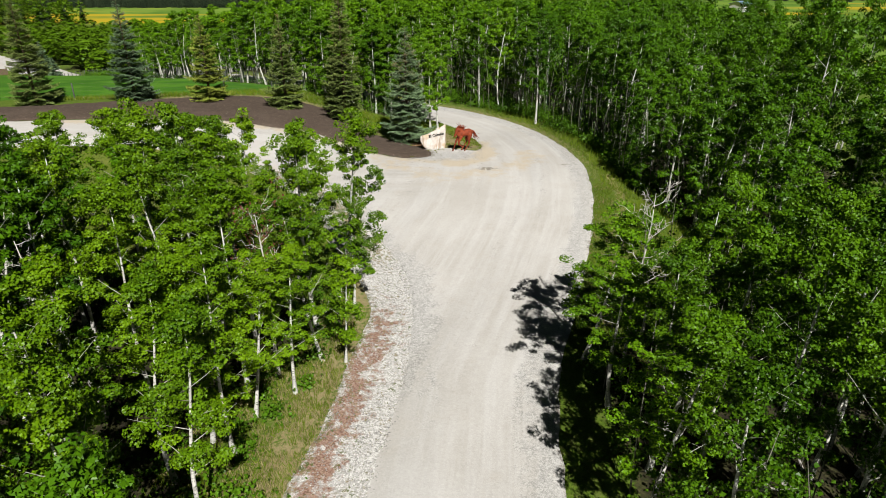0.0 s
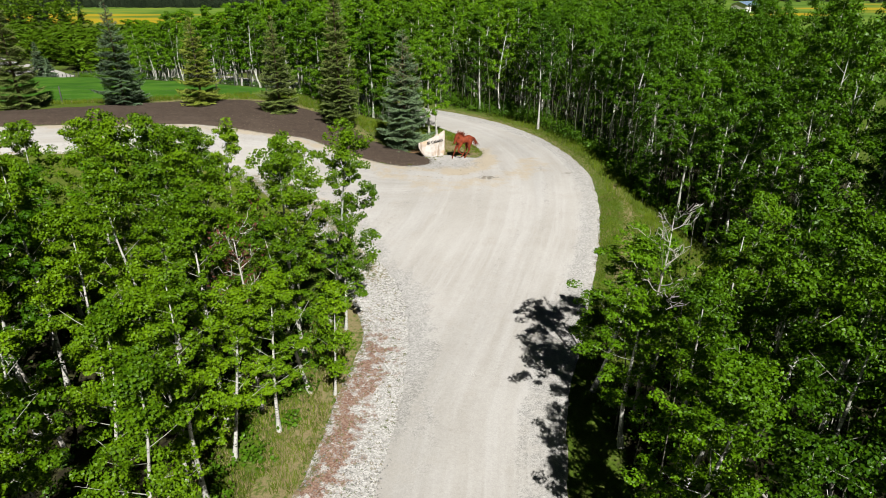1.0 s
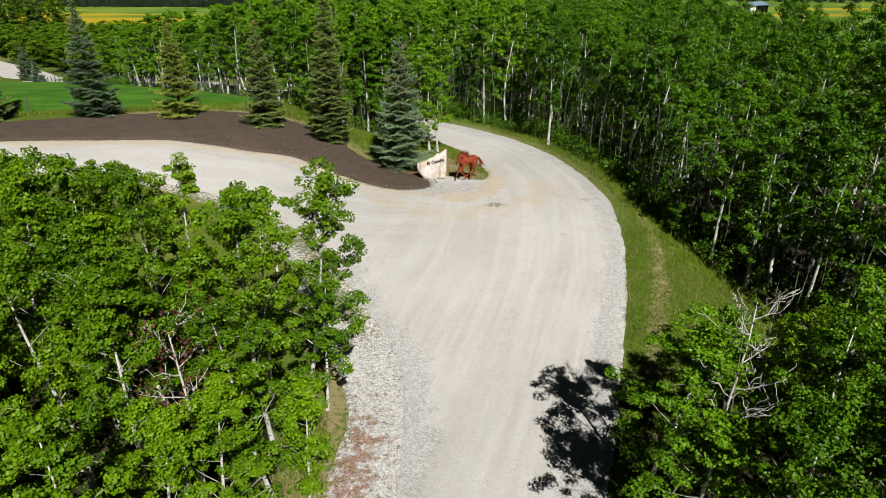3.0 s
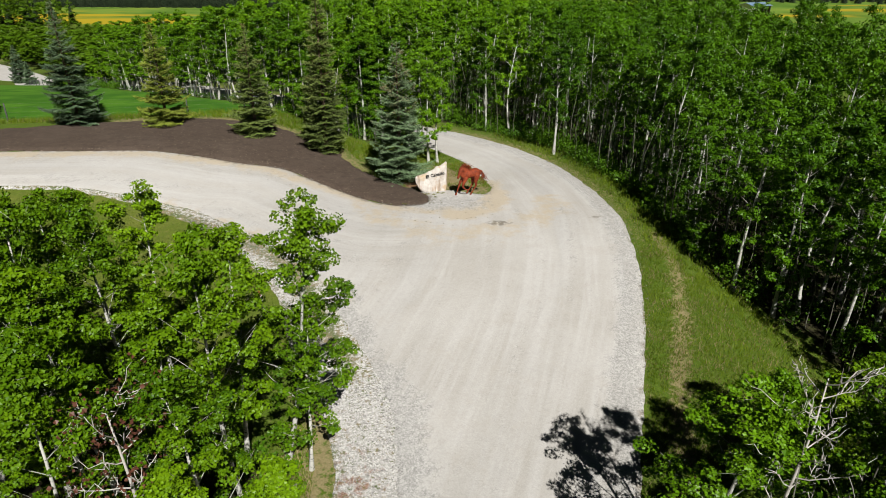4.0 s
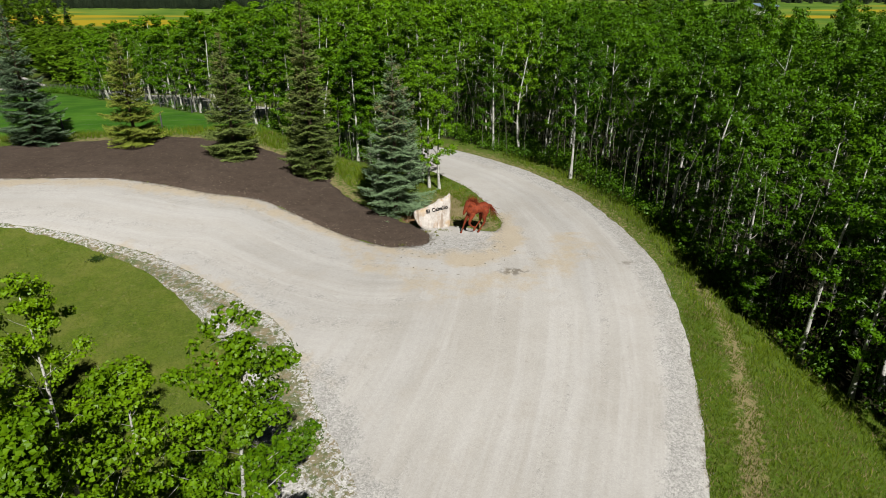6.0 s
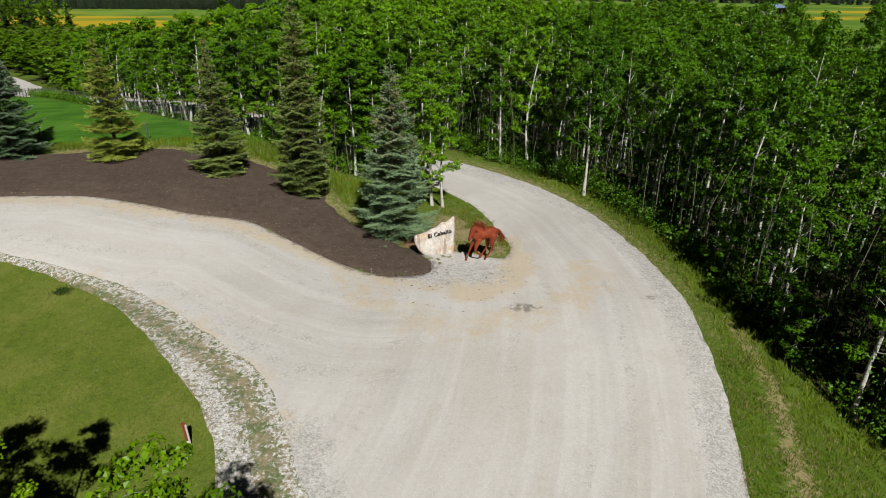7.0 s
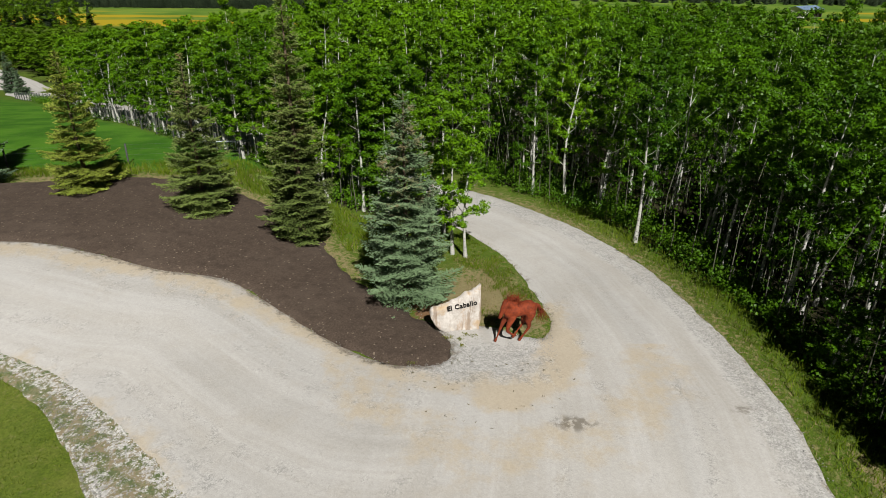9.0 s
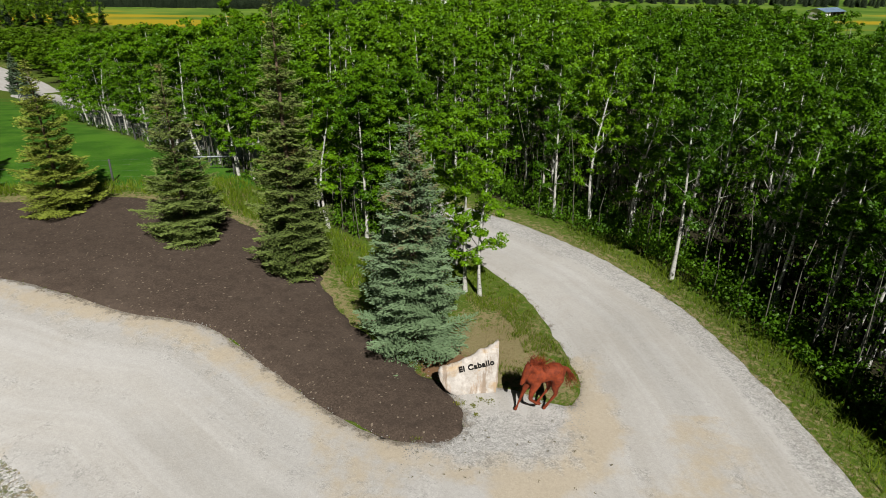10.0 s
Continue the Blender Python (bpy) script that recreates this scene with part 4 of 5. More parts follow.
# ---------------------------------------------------------------- spruces
def spruce_shape(seed, tall, wide, dense=1.0, blade=0.115, gap=0.45, taper=0.95):
    """Trunk, limbs and needles of a spruce: tiers of drooping boughs, each a flat spray with upturned ends."""
    rng = np.random.default_rng(seed)
    trunk = tube([(0, 0, 0), (0.02, 0, tall * 0.4), (0, 0.02, tall * 0.75), (0.03, 0, tall)], [0.035 + 0.013 * tall, 0.010 * tall, 0.005 * tall, 0.008], 7)
    limbs, cent, heading, fresh = [], [], [], []
    z, level = 0.30, 0
    while z < tall * 0.985:
        g = z / tall
        reach = (wide * 0.87 * (1 - g) ** taper + 0.05) * (0.74 + 0.26 * rise(0.0, 0.13, g)) * rng.uniform(0.88, 1.08)
        count = max(5, int(6 + 6 * (1 - g)))
        for b in range(count):
            z0 = z + rng.uniform(-0.5, 0.5) * gap
            ang = level * 0.9 + (b + rng.uniform(-0.3, 0.3)) * 2 * math.pi / count
            length = reach * rng.uniform(0.60, 1.16)
            slope = -0.20 + 0.75 * g + rng.normal(0, 0.12)
            s = np.linspace(0, 1, 6)
            out = np.array([math.cos(ang), math.sin(ang), 0])
            path = out * (length * s)[:, None] + np.array([0, 0, 1.0]) * (z0 + length * (slope * s * (1 - 0.35 * s) + 0.16 * s ** 3))[:, None]
            limbs.append(tube(path, 0.016 * (1 - g * 0.6) * (1 - 0.8 * s) + 0.003, 3))
            side = np.array([-out[1], out[0], 0])
            half = min(0.50, 0.40 * length) + 0.05
            rows = max(4, int(length / 0.062 * dense))
            for q in np.linspace(0.22, 1.0, rows):
                at = np.array([np.interp(q, s, path[:, a]) for a in range(3)])
                spread = half * min(1.0, 2.4 * (1.04 - q)) * (0.55 + 0.45 * min(1.0, q * 2)) * rng.uniform(0.75, 1.2)
                n = max(1, int(spread / 0.058 * dense))
                for hand in (-1, 1):
                    for k in range(n):
                        w = (k + 0.6) / n
                        p = at + side * hand * spread * w + out * spread * w * 0.5 + np.array([0, 0, -0.14 * spread * w * w])
                        cent.append(p + rng.normal(0, 0.028, 3) + [0, 0, 0.03])
                        heading.append(side * hand * 0.8 + out * 0.75 + rng.normal(0, 0.22, 3) + [0, 0, 0.10])
                        fresh.append(max(q, w) ** 2)
                cent.append(at + rng.normal(0, 0.015, 3) + [0, 0, 0.045])
                heading.append(out + rng.normal(0, 0.3, 3) + [0, 0, 0.25])
                fresh.append(q * q)
        z += gap * (0.55 + 0.5 * (1 - g))
        level += 1
    for q in range(14):
        cent.append(np.array([0.03, 0, tall * (0.92 + 0.006 * q)]))
        heading.append(np.array([rng.normal(0, 0.5), rng.normal(0, 0.5), 0.9]))
        fresh.append(0.6)
    cent, t = np.array(cent), np.array(heading)
    n = len(cent)
    t /= np.linalg.norm(t, axis=1, keepdims=True)
    nor = np.array([0, 0, 1.0]) + rng.normal(0, 0.5, (n, 3)) + 0.35 * np.stack([cent[:, 0], cent[:, 1], 0 * cent[:, 0]], 1) / (np.hypot(cent[:, 0], cent[:, 1])[:, None] + 0.1)
    nor -= t * (nor * t).sum(1, keepdims=True)
    nor /= np.linalg.norm(nor, axis=1, keepdims=True) + 1e-9
    b = np.cross(t, nor)
    size = (blade * rng.uniform(0.75, 1.25, n))[:, None]
    v = np.stack([cent - t * size * 0.5, cent + b * size * 0.24, cent + t * size * 0.6, cent - b * size * 0.24], 1).reshape(-1, 3)
    v[1::4] -= nor * size * 0.12
    v[3::4] -= nor * size * 0.12
    k = np.arange(n)[:, None] * 4
    tris = np.concatenate([k + np.array([[0, 3, 2]]), k + np.array([[0, 2, 1]])], 1).reshape(-1, 3)
    return trunk, joined(limbs), (v, tris), np.repeat(fresh, 4)


def plant_spruce(seed, x, y, tall, wide, needles, label, group="spruces in the mulch bed", **more):
    trunk, limbs, crown, fresh = spruce_shape(seed, tall, wide, **more)
    made = thing("spruce", (x, y, ground_z(x, y) + (0.05 if group.startswith("spruces in") else -0.05)), label, "tree", group)
    part("trunk", make_mesh("trunk", *joined([trunk, limbs]), smooth=True), SPRUCE_BARK, made)
    needled = part("crown", make_mesh("crown", *crown), needles, made, "whorls of needled branches")
    set_attr(needled.data, "fresh", fresh)
    return made


plant_spruce(1, -2.69, 44.95, 8.1, 2.5, BROWNED_NEEDLE, "large blue spruce with rust-brown tips behind the name stone", taper=0.84)
plant_spruce(2, -7.90, 49.39, 10.7, 2.1, OLIVE_NEEDLE, "tall narrow grey-green spruce standing in dark mulch", taper=0.86)
plant_spruce(3, -12.89, 50.62, 7.2, 2.2, OLIVE_NEEDLE, "olive spruce with a browned top standing in dark mulch", taper=0.95)
plant_spruce(4, -19.99, 53.04, 6.9, 2.35, GREEN_NEEDLE, "small yellow-green spruce standing in dark mulch", taper=0.95)
plant_spruce(5, -26.52, 53.24, 8.7, 2.75, BLUE_NEEDLE, "tall blue spruce standing in dark mulch", taper=1.2)
plant_spruce(6, -34.06, 51.63, 8.8, 2.4, OLIVE_NEEDLE, "broad olive spruce at the end of the mulch bed")
plant_spruce(7, -87.50, 138.50, 7.6, 2.6, BLUE_NEEDLE, "blue spruce by the far bend of the drive", "spruces by the far drive", blade=0.30, dense=0.45, gap=0.40)
plant_spruce(8, -83.00, 134.50, 4.2, 1.8, BLUE_NEEDLE, "small blue spruce by the far bend of the drive", "spruces by the far drive", blade=0.30, dense=0.45, gap=0.40)


# ---------------------------------------------------------------- dead trees
def dead_tree(name, x, y, tall, label, seed, reach=1.2, limbs=13, from_=0.35, lean=(0, 0), leaves=None, thick=0.075, twigs=5):
    rng = np.random.default_rng(seed)
    k = np.linspace(0, 1, 8)
    path = np.stack([0.10 * np.sin(k * 6 + seed) * k, 0.10 * np.sin(k * 5 + 2 * seed) * k, tall * k], 1)
    bits = [tube(path, thick * (1 - 0.85 * k), 7)]
    tips = []
    for q in range(limbs):
        f = from_ + (1 - from_) * (q + rng.uniform(0, 1)) / limbs
        start = np.array([np.interp(f, k, path[:, a]) for a in range(3)])
        ang = q * 2.4 + rng.uniform(-0.4, 0.4)
        d = np.array([math.cos(ang), math.sin(ang), rng.uniform(0.1, 0.9)])
        length = reach * (1.15 - 0.6 * f) * rng.uniform(0.6, 1.2)
        s = np.linspace(0, 1, 5)[:, None]
        branch = start + d * length * s + np.cumsum(rng.normal(0, 0.085, (5, 3)), 0) * s * length + [0, 0, 0.22 * length] * s * s
        bits.append(tube(branch, thick * 0.32 * (1 - 0.8 * s[:, 0]) * (1 - 0.4 * f), 5))
        for w in range(twigs):
            at = np.array([np.interp(0.3 + 0.7 * (w + 0.5) / twigs, s[:, 0], branch[:, a]) for a in range(3)])
            e = at + (rng.normal(0, 1, 3) * 0.15 + d * 0.15 + [0, 0, 0.10]) * reach * rng.uniform(0.5, 1.15)
            bits.append(tube(np.stack([at, at * 0.6 + e * 0.4 + rng.normal(0, 0.045, 3), at * 0.25 + e * 0.75 + rng.normal(0, 0.045, 3), e]), [0.010, 0.008, 0.006, 0.003], 4))
            tips.append(e)
    made = thing(name, (x, y, ground_z(x, y) - 0.05), label, "tree", "dead trees")
    made.matrix_basis = made.matrix_basis @ pose(0, 0, 0, lean[0], lean[1], 0)
    part("trunk", make_mesh("trunk", *joined(bits), smooth=True), GREY_BARK, made, "bare grey wood")
    if leaves is not None:
        cent = np.repeat(np.array(tips), 7, 0)
        part("crown", make_mesh("crown", *leaf_cloud(rng, cent + rng.normal(0, 0.10, cent.shape), 0.075)), leaves, made, "withered red-brown leaves")
    return made


dead_tree("dead_tree", 6.1, 17.1, 6.7, "bare dead aspen with forked silver-grey branches", 3, 1.2, 16, 0.52, (-5, 3), thick=0.07, twigs=8)
dead_tree("dead_tree", -5.7, 17.4, 6.2, "dying aspen with withered reddish leaves on bare branches", 5, 0.95, 14, 0.55, leaves=RED_LEAF)
dead_tree("dead_tree", 13.4, 47.6, 7.6, "grey dead aspen with many bare twigs at the wood's edge", 8, 1.1, 18, 0.3, (0, 5))
dead_tree("dead_tree", 10.6, 50.6, 7.8, "grey dead aspen with many bare twigs at the wood's edge", 13, 1.2, 20, 0.35, (0, 4))
dead_tree("dead_tree", -6.2, 56.2, 8.6, "bare white dead aspen pole among leafy trees", 9, 0.5, 5, 0.6, (2, -3), thick=0.06)
dead_tree("dead_tree", 12.2, 13.5, 7.4, "leaning dead aspen with bare branches in the thicket", 17, 1.2, 12, 0.4, (4, 9))
dead_tree("dead_tree", -10.6, 15.2, 6.4, "bare dead aspen leaning in the grove", 19, 0.8, 9, 0.4, (3, -7))
dead_tree("dead_tree", 3.0, 60.6, 7.4, "grey dead aspen with many bare twigs at the wood's edge", 21, 1.1, 18, 0.4)


def fallen_log(x, y, length, turn, thick, label, seed):
    rng = np.random.default_rng(seed)
    k = np.linspace(0, 1, 7)
    path = np.stack([(k - 0.5) * length, rng.normal(0, 0.06, 7), np.full(7, thick * 0.8) + rng.uniform(0, 0.10, 7) * k], 1)
    bits = [tube(path, thick * (1 - 0.6 * k), 6)]
    for q in range(5):
        at = path[2 + q % 4]
        bits.append(tube(np.stack([at, at + [0.2, rng.uniform(-0.4, 0.4), rng.uniform(0.15, 0.5)]]), [0.02, 0.006], 4))
    made = thing("fallen_log", (x, y, ground_z(x, y)), label, "log", "fallen wood", turn)
    part("log", make_mesh("log", *joined(bits), smooth=True), GREY_BARK, made)


for q, (x, y, length, turn, thick) in enumerate(((-8.4, 17.0, 3.4, 70, 0.07), (-10.2, 19.4, 3.0, 20, 0.06), (9.0, 13.2, 3.6, 110, 0.08), (10.8, 14.4, 4.0, 60, 0.07), (9.6, 11.8, 3.2, 150, 0.06),
                                                 (-7.2, 15.3, 2.6, 120, 0.05))):
    fallen_log(x, y, length, turn, thick, "bleached fallen aspen branch on the woodland floor", q)


# ---------------------------------------------------------------- the island: name stone and horse
def name_stone():
    made = thing("name_stone", (-0.70, 42.76, ground_z(-0.70, 42.76)), "upright cream rock slab carved with a dark ranch name", "sign", turn=12)
    xs = np.array([-0.93, -0.88, -0.75, -0.55, -0.30, 0.0, 0.30, 0.60, 0.80, 0.90, 0.94])
    low = np.array([0.74, 0.52, 0.22, 0.0, -0.08, -0.10, -0.10, -0.10, -0.08, 0.30, 1.30])
    top = np.array([0.84, 0.92, 0.98, 1.04, 1.08, 1.24, 1.42, 1.52, 1.66, 1.76, 1.68])
    n, rows = 40, 22
    u = np.linspace(xs[0], xs[-1], n)
    zb, zt = np.interp(u, xs, low), np.interp(u, xs, top)
    w = np.linspace(0, 1, rows)
    x = np.repeat(u[:, None], rows, 1)
    z = zb[:, None] + (zt - zb)[:, None] * w[None]
    z = z + (0.045 * value_noise(x, z * 0, 0.16, 4) + 0.02 * value_noise(x, z * 0, 0.05, 6)) * w[None] ** 3
    x = x + 0.035 * value_noise(x * 0, z, 0.2, 8) * np.abs(x) ** 3
    rim = np.minimum(np.minimum(w, 1 - w)[None] * (zt - zb)[:, None] / 0.10, (np.minimum(u - u[0], u[-1] - u) / 0.06)[:, None])
    thick = 0.17 * np.sqrt(np.clip(rim, 0, 1)) * (1 - 0.25 * w[None]) + 0.01
    rough = 0.022 * value_noise(x, z, 0.28, 1) + 0.010 * value_noise(x, z, 0.09, 2)
    lean = 0.10 * z
    front = np.stack([x, -thick + rough + lean, z], 2).reshape(-1, 3)
    back = np.stack([x, thick + 0.03 * value_noise(x, z, 0.3, 7) + lean, z], 2).reshape(-1, 3)
    i, j = np.meshgrid(np.arange(n - 1), np.arange(rows - 1), indexing="ij")
    a = (i * rows + j).ravel()
    f = np.concatenate([np.stack([a, a + rows, a + rows + 1], 1), np.stack([a, a + rows + 1, a + 1], 1)])
    off = n * rows
    ring = [i * rows for i in range(n)] + [(n - 1) * rows + j for j in range(1, rows)] + [i * rows + rows - 1 for i in range(n - 2, -1, -1)] + [j for j in range(rows - 2, 0, -1)]
    ring = np.array(ring)
    nxt = np.roll(ring, -1)
    side = np.concatenate([np.stack([ring, ring + off, nxt + off], 1), np.stack([ring, nxt + off, nxt], 1)])
    part("slab", make_mesh("slab", np.concatenate([front, back]), np.concatenate([f, f[:, ::-1] + off, side]), smooth=True), ROCK, made)
    curve = bpy.data.curves.new("lettering", "FONT")
    curve.body, curve.size, curve.extrude, curve.offset, curve.align_x = "El Caballo", 0.25, 0.02, 0.005, "CENTER"
    curve.space_character = 1.08
    holder = new("lettering", curve)
    me = bpy.data.meshes.new_from_object(holder.evaluated_get(bpy.context.evaluated_depsgraph_get()))
    bpy.data.objects.remove(holder)
    word = part("lettering", me, INK, made, "black carved letters")
    word.matrix_basis = pose(0.22, -0.085, 0.94, 90 - 5.7, -10, 0)


name_stone()


def horse_statue():
    """A rusty steel horse at a canter, its head turned to the drive; local x points ahead, y to its left."""
    body = [[(-0.46, 0, 1.28, 0.21), (-0.36, 0, 1.31, 0.265), (-0.12, 0, 1.27, 0.255), (0.08, 0, 1.25, 0.265), (0.24, 0, 1.23, 0.245), (0.35, 0.02, 1.15, 0.185)],
            [(0.14, 0, 1.36, 0.20), (0.29, 0.02, 1.49, 0.165), (0.42, 0.04, 1.57, 0.135), (0.50, 0.06, 1.58, 0.115)],
            [(0.50, 0.07, 1.53, 0.122), (0.56, 0.09, 1.40, 0.118), (0.62, 0.11, 1.25, 0.088), (0.665, 0.12, 1.14, 0.075), (0.69, 0.12, 1.08, 0.060)],
            [(0.30, -0.09, 1.04, 0.135), (0.50, -0.08, 0.76, 0.085), (0.60, -0.07, 0.48, 0.052), (0.71, -0.06, 0.15, 0.038), (0.76, -0.05, 0.05, 0.060)],
            [(0.24, 0.12, 1.03, 0.14), (0.37, 0.17, 0.78, 0.095), (0.42, 0.19, 0.55, 0.062), (0.25, 0.20, 0.40, 0.042), (0.13, 0.20, 0.36, 0.055)],
            [(-0.40, 0.13, 1.14, 0.19), (-0.33, 0.15, 0.86, 0.120), (-0.38, 0.13, 0.58, 0.062), (-0.21, 0.09, 0.27, 0.042), (-0.09, 0.05, 0.05, 0.062)],
            [(-0.40, -0.13, 1.14, 0.18), (-0.25, -0.15, 0.86, 0.11), (-0.26, -0.17, 0.58, 0.058), (-0.07, -0.18, 0.28, 0.040), (0.07, -0.18, 0.05, 0.058)],
            [(-0.62, 0.0, 1.40, 0.05), (-0.72, 0.02, 1.36, 0.05), (-0.78, 0.04, 1.22, 0.04)],
            [(0.45, 0.12, 1.66, 0.036), (0.44, 0.14, 1.77, 0.010)], [(0.50, 0.0, 1.66, 0.036), (0.51, -0.02, 1.77, 0.010)]]
    bm = bmesh.new()
    for chain in body:
        p = np.array(chain)
        k = np.linspace(0, 1, len(p))
        fine = np.linspace(0, 1, len(p) * 4)
        q = np.stack([np.interp(fine, k, p[:, a]) for a in range(4)], 1)
        for x, y, z, r in q:
            bmesh.ops.create_icosphere(bm, subdivisions=2, radius=r, matrix=Matrix.Translation((x, y, z)))
    rough = bpy.data.meshes.new("rough")
    bm.to_mesh(rough)
    bm.free()
    holder = new("horse_rough", rough)
    melt = holder.modifiers.new("melt", "REMESH")
    melt.mode, melt.voxel_size = "VOXEL", 0.024
    soften = holder.modifiers.new("soften", "SMOOTH")
    soften.factor, soften.iterations = 0.5, 6
    solid = bpy.data.meshes.new_from_object(holder.evaluated_get(bpy.context.evaluated_depsgraph_get()))
    bpy.data.objects.remove(holder)
    bm = bmesh.new()
    bm.from_mesh(solid)
    rng = random.Random(4)
    crest = [Vector((0.02, 0.0, 1.52)), Vector((0.18, 0.0, 1.60)), Vector((0.33, 0.02, 1.67)), Vector((0.50, 0.06, 1.68))]

    def wisp(at, way, length, width):
        """A curling strand of wire: four lengths of a three-sided rod, drawn to a point."""
        ring = None
        for k in range(5):
            side = way.cross(Vector((0.3, 0.2, 1))).normalized() * width * (1 - 0.2 * k)
            lift = way.cross(side).normalized() * width * (1 - 0.2 * k)
            now = [bm.verts.new(at + side), bm.verts.new(at - side * 0.5 + lift), bm.verts.new(at - side * 0.5 - lift)]
            if ring:
                for a in range(3):
                    bm.faces.new((ring[a], ring[(a + 1) % 3], now[(a + 1) % 3], now[a]))
            ring = now
            at = at + way * length / 4
            way = (way + Vector((rng.uniform(-0.6, 0.5), rng.uniform(-0.5, 0.5), rng.uniform(-0.75, 0.45)))).normalized()
    for q in range(130):
        s = rng.uniform(0, 2.999)
        root = crest[int(s)].lerp(crest[int(s) + 1], s % 1)
        wisp(root, Vector((rng.uniform(-0.9, 0.25), rng.uniform(-0.8, 0.8), rng.uniform(0.1, 1.0))).normalized(), rng.uniform(0.18, 0.42), rng.uniform(0.007, 0.014))
    for q in range(70):
        root = Vector((-0.72, 0.02, 1.36)).lerp(Vector((-0.78, 0.04, 1.22)), rng.random())
        wisp(root, Vector((rng.uniform(-0.7, 0.15), rng.uniform(-0.4, 0.4), rng.uniform(-1.2, -0.3))).normalized(), rng.uniform(0.35, 0.75), rng.uniform(0.007, 0.013))
    me = bpy.data.meshes.new("horse_statue")
    bm.to_mesh(me)
    bm.free()
    me.materials.append(RUST)
    me.polygons.foreach_set("use_smooth", np.ones(len(me.polygons), bool))
    ob = new("horse_statue", me)
    ob.matrix_basis = pose(1.45, 42.09, ground_z(1.45, 42.09) + 0.05, 0, 0, 194)
    tagged(ob, "life-size rust-red steel horse statue cantering on gravel", "statue")


horse_statue()


def marker_stake():
    made = thing("marker_stake", (-7.42, 30.85, ground_z(-7.42, 30.85) - 0.05), "short white marker stake with a red-brown face on the lawn", "stake", turn=-8)
    part("post", box(bmesh.new(), (0.085, 0.07, 0.80), (0, 0, 0.40), (0, -3, 0), 0.008), WHITE_PAINT, made)
    part("face_plate", box(bmesh.new(), (0.080, 0.012, 0.56), (-0.012, -0.045, 0.54), (0, -3, 0), 0.003), RED_PAINT, made, "red-brown painted face")
    part("cap", box(bmesh.new(), (0.10, 0.09, 0.06), (-0.04, 0, 0.82), (0, -3, 0), 0.01), RED_PAINT, made)


marker_stake()


# ---------------------------------------------------------------- fences
def rod(a, b, radius, sides=6):
    return make_mesh("rod", *tube([a, b], [radius, radius * 0.98], sides), smooth=True)


def wire_fence(points, tall, label, stays=0.0, gap=4.0, group="wire fences"):
    p = np.array(points, float)
    x0, y0 = p[0]
    z0 = ground_z(x0, y0)
    made = thing("wire_fence", (x0, y0, z0), label, "fence", group)
    run = np.concatenate([[0], np.cumsum(np.hypot(*np.diff(p, axis=0).T))])
    count = max(2, int(round(run[-1] / gap)) + 1)
    feet = [(float(np.interp(s, run, p[:, 0])), float(np.interp(s, run, p[:, 1]))) for s in np.linspace(0, run[-1], count)]
    rng = random.Random(len(points) * 7)
    tops = []
    for x, y in feet:
        base = Vector((x - x0, y - y0, ground_z(x, y) - z0 - 0.1))
        head = base + Vector((rng.uniform(-0.06, 0.06), rng.uniform(-0.06, 0.06), tall + 0.1 + rng.uniform(-0.05, 0.05)))
        part("post", rod(base, head, 0.055, 7), POST_WOOD, made)
        tops.append((base, head))
    for level in (0.25, 0.5, 0.75, 0.95):
        line = [tuple(a.lerp(b, level)) for a, b in tops]
        part("wire", make_mesh("wire", *tube(line, np.full(len(line), 0.003), 3)), WIRE, made)
    if stays:
        bits = []
        for (a, b), (c, d) in zip(tops[:-1], tops[1:]):
            n = max(2, int((c - a).length / stays))
            for q in range(1, n):
                lo, hi = a.lerp(c, q / n), b.lerp(d, q / n)
                bits.append(tube([tuple(lo.lerp(hi, 0.12)), tuple(lo.lerp(hi, 0.96))], [0.004, 0.004], 3))
        tagged(part("mesh_stay", make_mesh("mesh_stay", *joined(bits)), WIRE, made), kind="stuff")


wire_fence([(-38.68, 53.34), (-31.95, 54.54), (-25.22, 56.25), (-18.99, 57.97), (-14.17, 59.11)], 1.25, "wire fence on leaning grey-green posts behind the mulch bed", gap=6.5)
wire_fence([(-14.17, 59.49), (-17.68, 62.37), (-21.98, 65.96), (-30.90, 74.41), (-44.5, 88.2), (-59, 104.5), (-75, 122)], 1.2, "woven wire fence between the lawn and the aspens", stays=0.3, gap=3.0)


def rail_barrier():
    made = thing("rail_barrier", (-15.30, 60.18, ground_z(-15.30, 60.18)), "grey timber rail on two posts beside the fence", "rail", turn=8)
    for x in (-1.2, 1.2):
        part("post", rod((x, 0, -0.1), (x, 0.02, 0.95), 0.06, 7), POST_WOOD, made)
    part("rail", rod((-1.45, -0.07, 0.86), (1.45, -0.07, 0.90), 0.055, 8), WIRE, made, "pale grey rail")


rail_barrier()


def board_fence(x, y, turn, boards):
    made = thing("board_fence", (x, y, ground_z(x, y)), "low brown board fence at the edge of the far lawn", "fence", turn=turn)
    for q in range(boards):
        part("board", box(bmesh.new(), (0.20, 0.03, 1.25), (q * 0.24, 0, 0.66), (0, 0, 0), 0.004) if q == 0 else made.children[0].data, BROWN_WOOD, made).matrix_basis = pose(q * 0.24 if q else 0, 0, 0)
    for z in (0.35, 1.05):
        part("rail", box(bmesh.new(), (boards * 0.24, 0.05, 0.09), (boards * 0.12 - 0.12, 0.045, z), (0, 0, 0), 0.004), BROWN_WOOD, made)


board_fence(-99, 126.5, 42, 40)


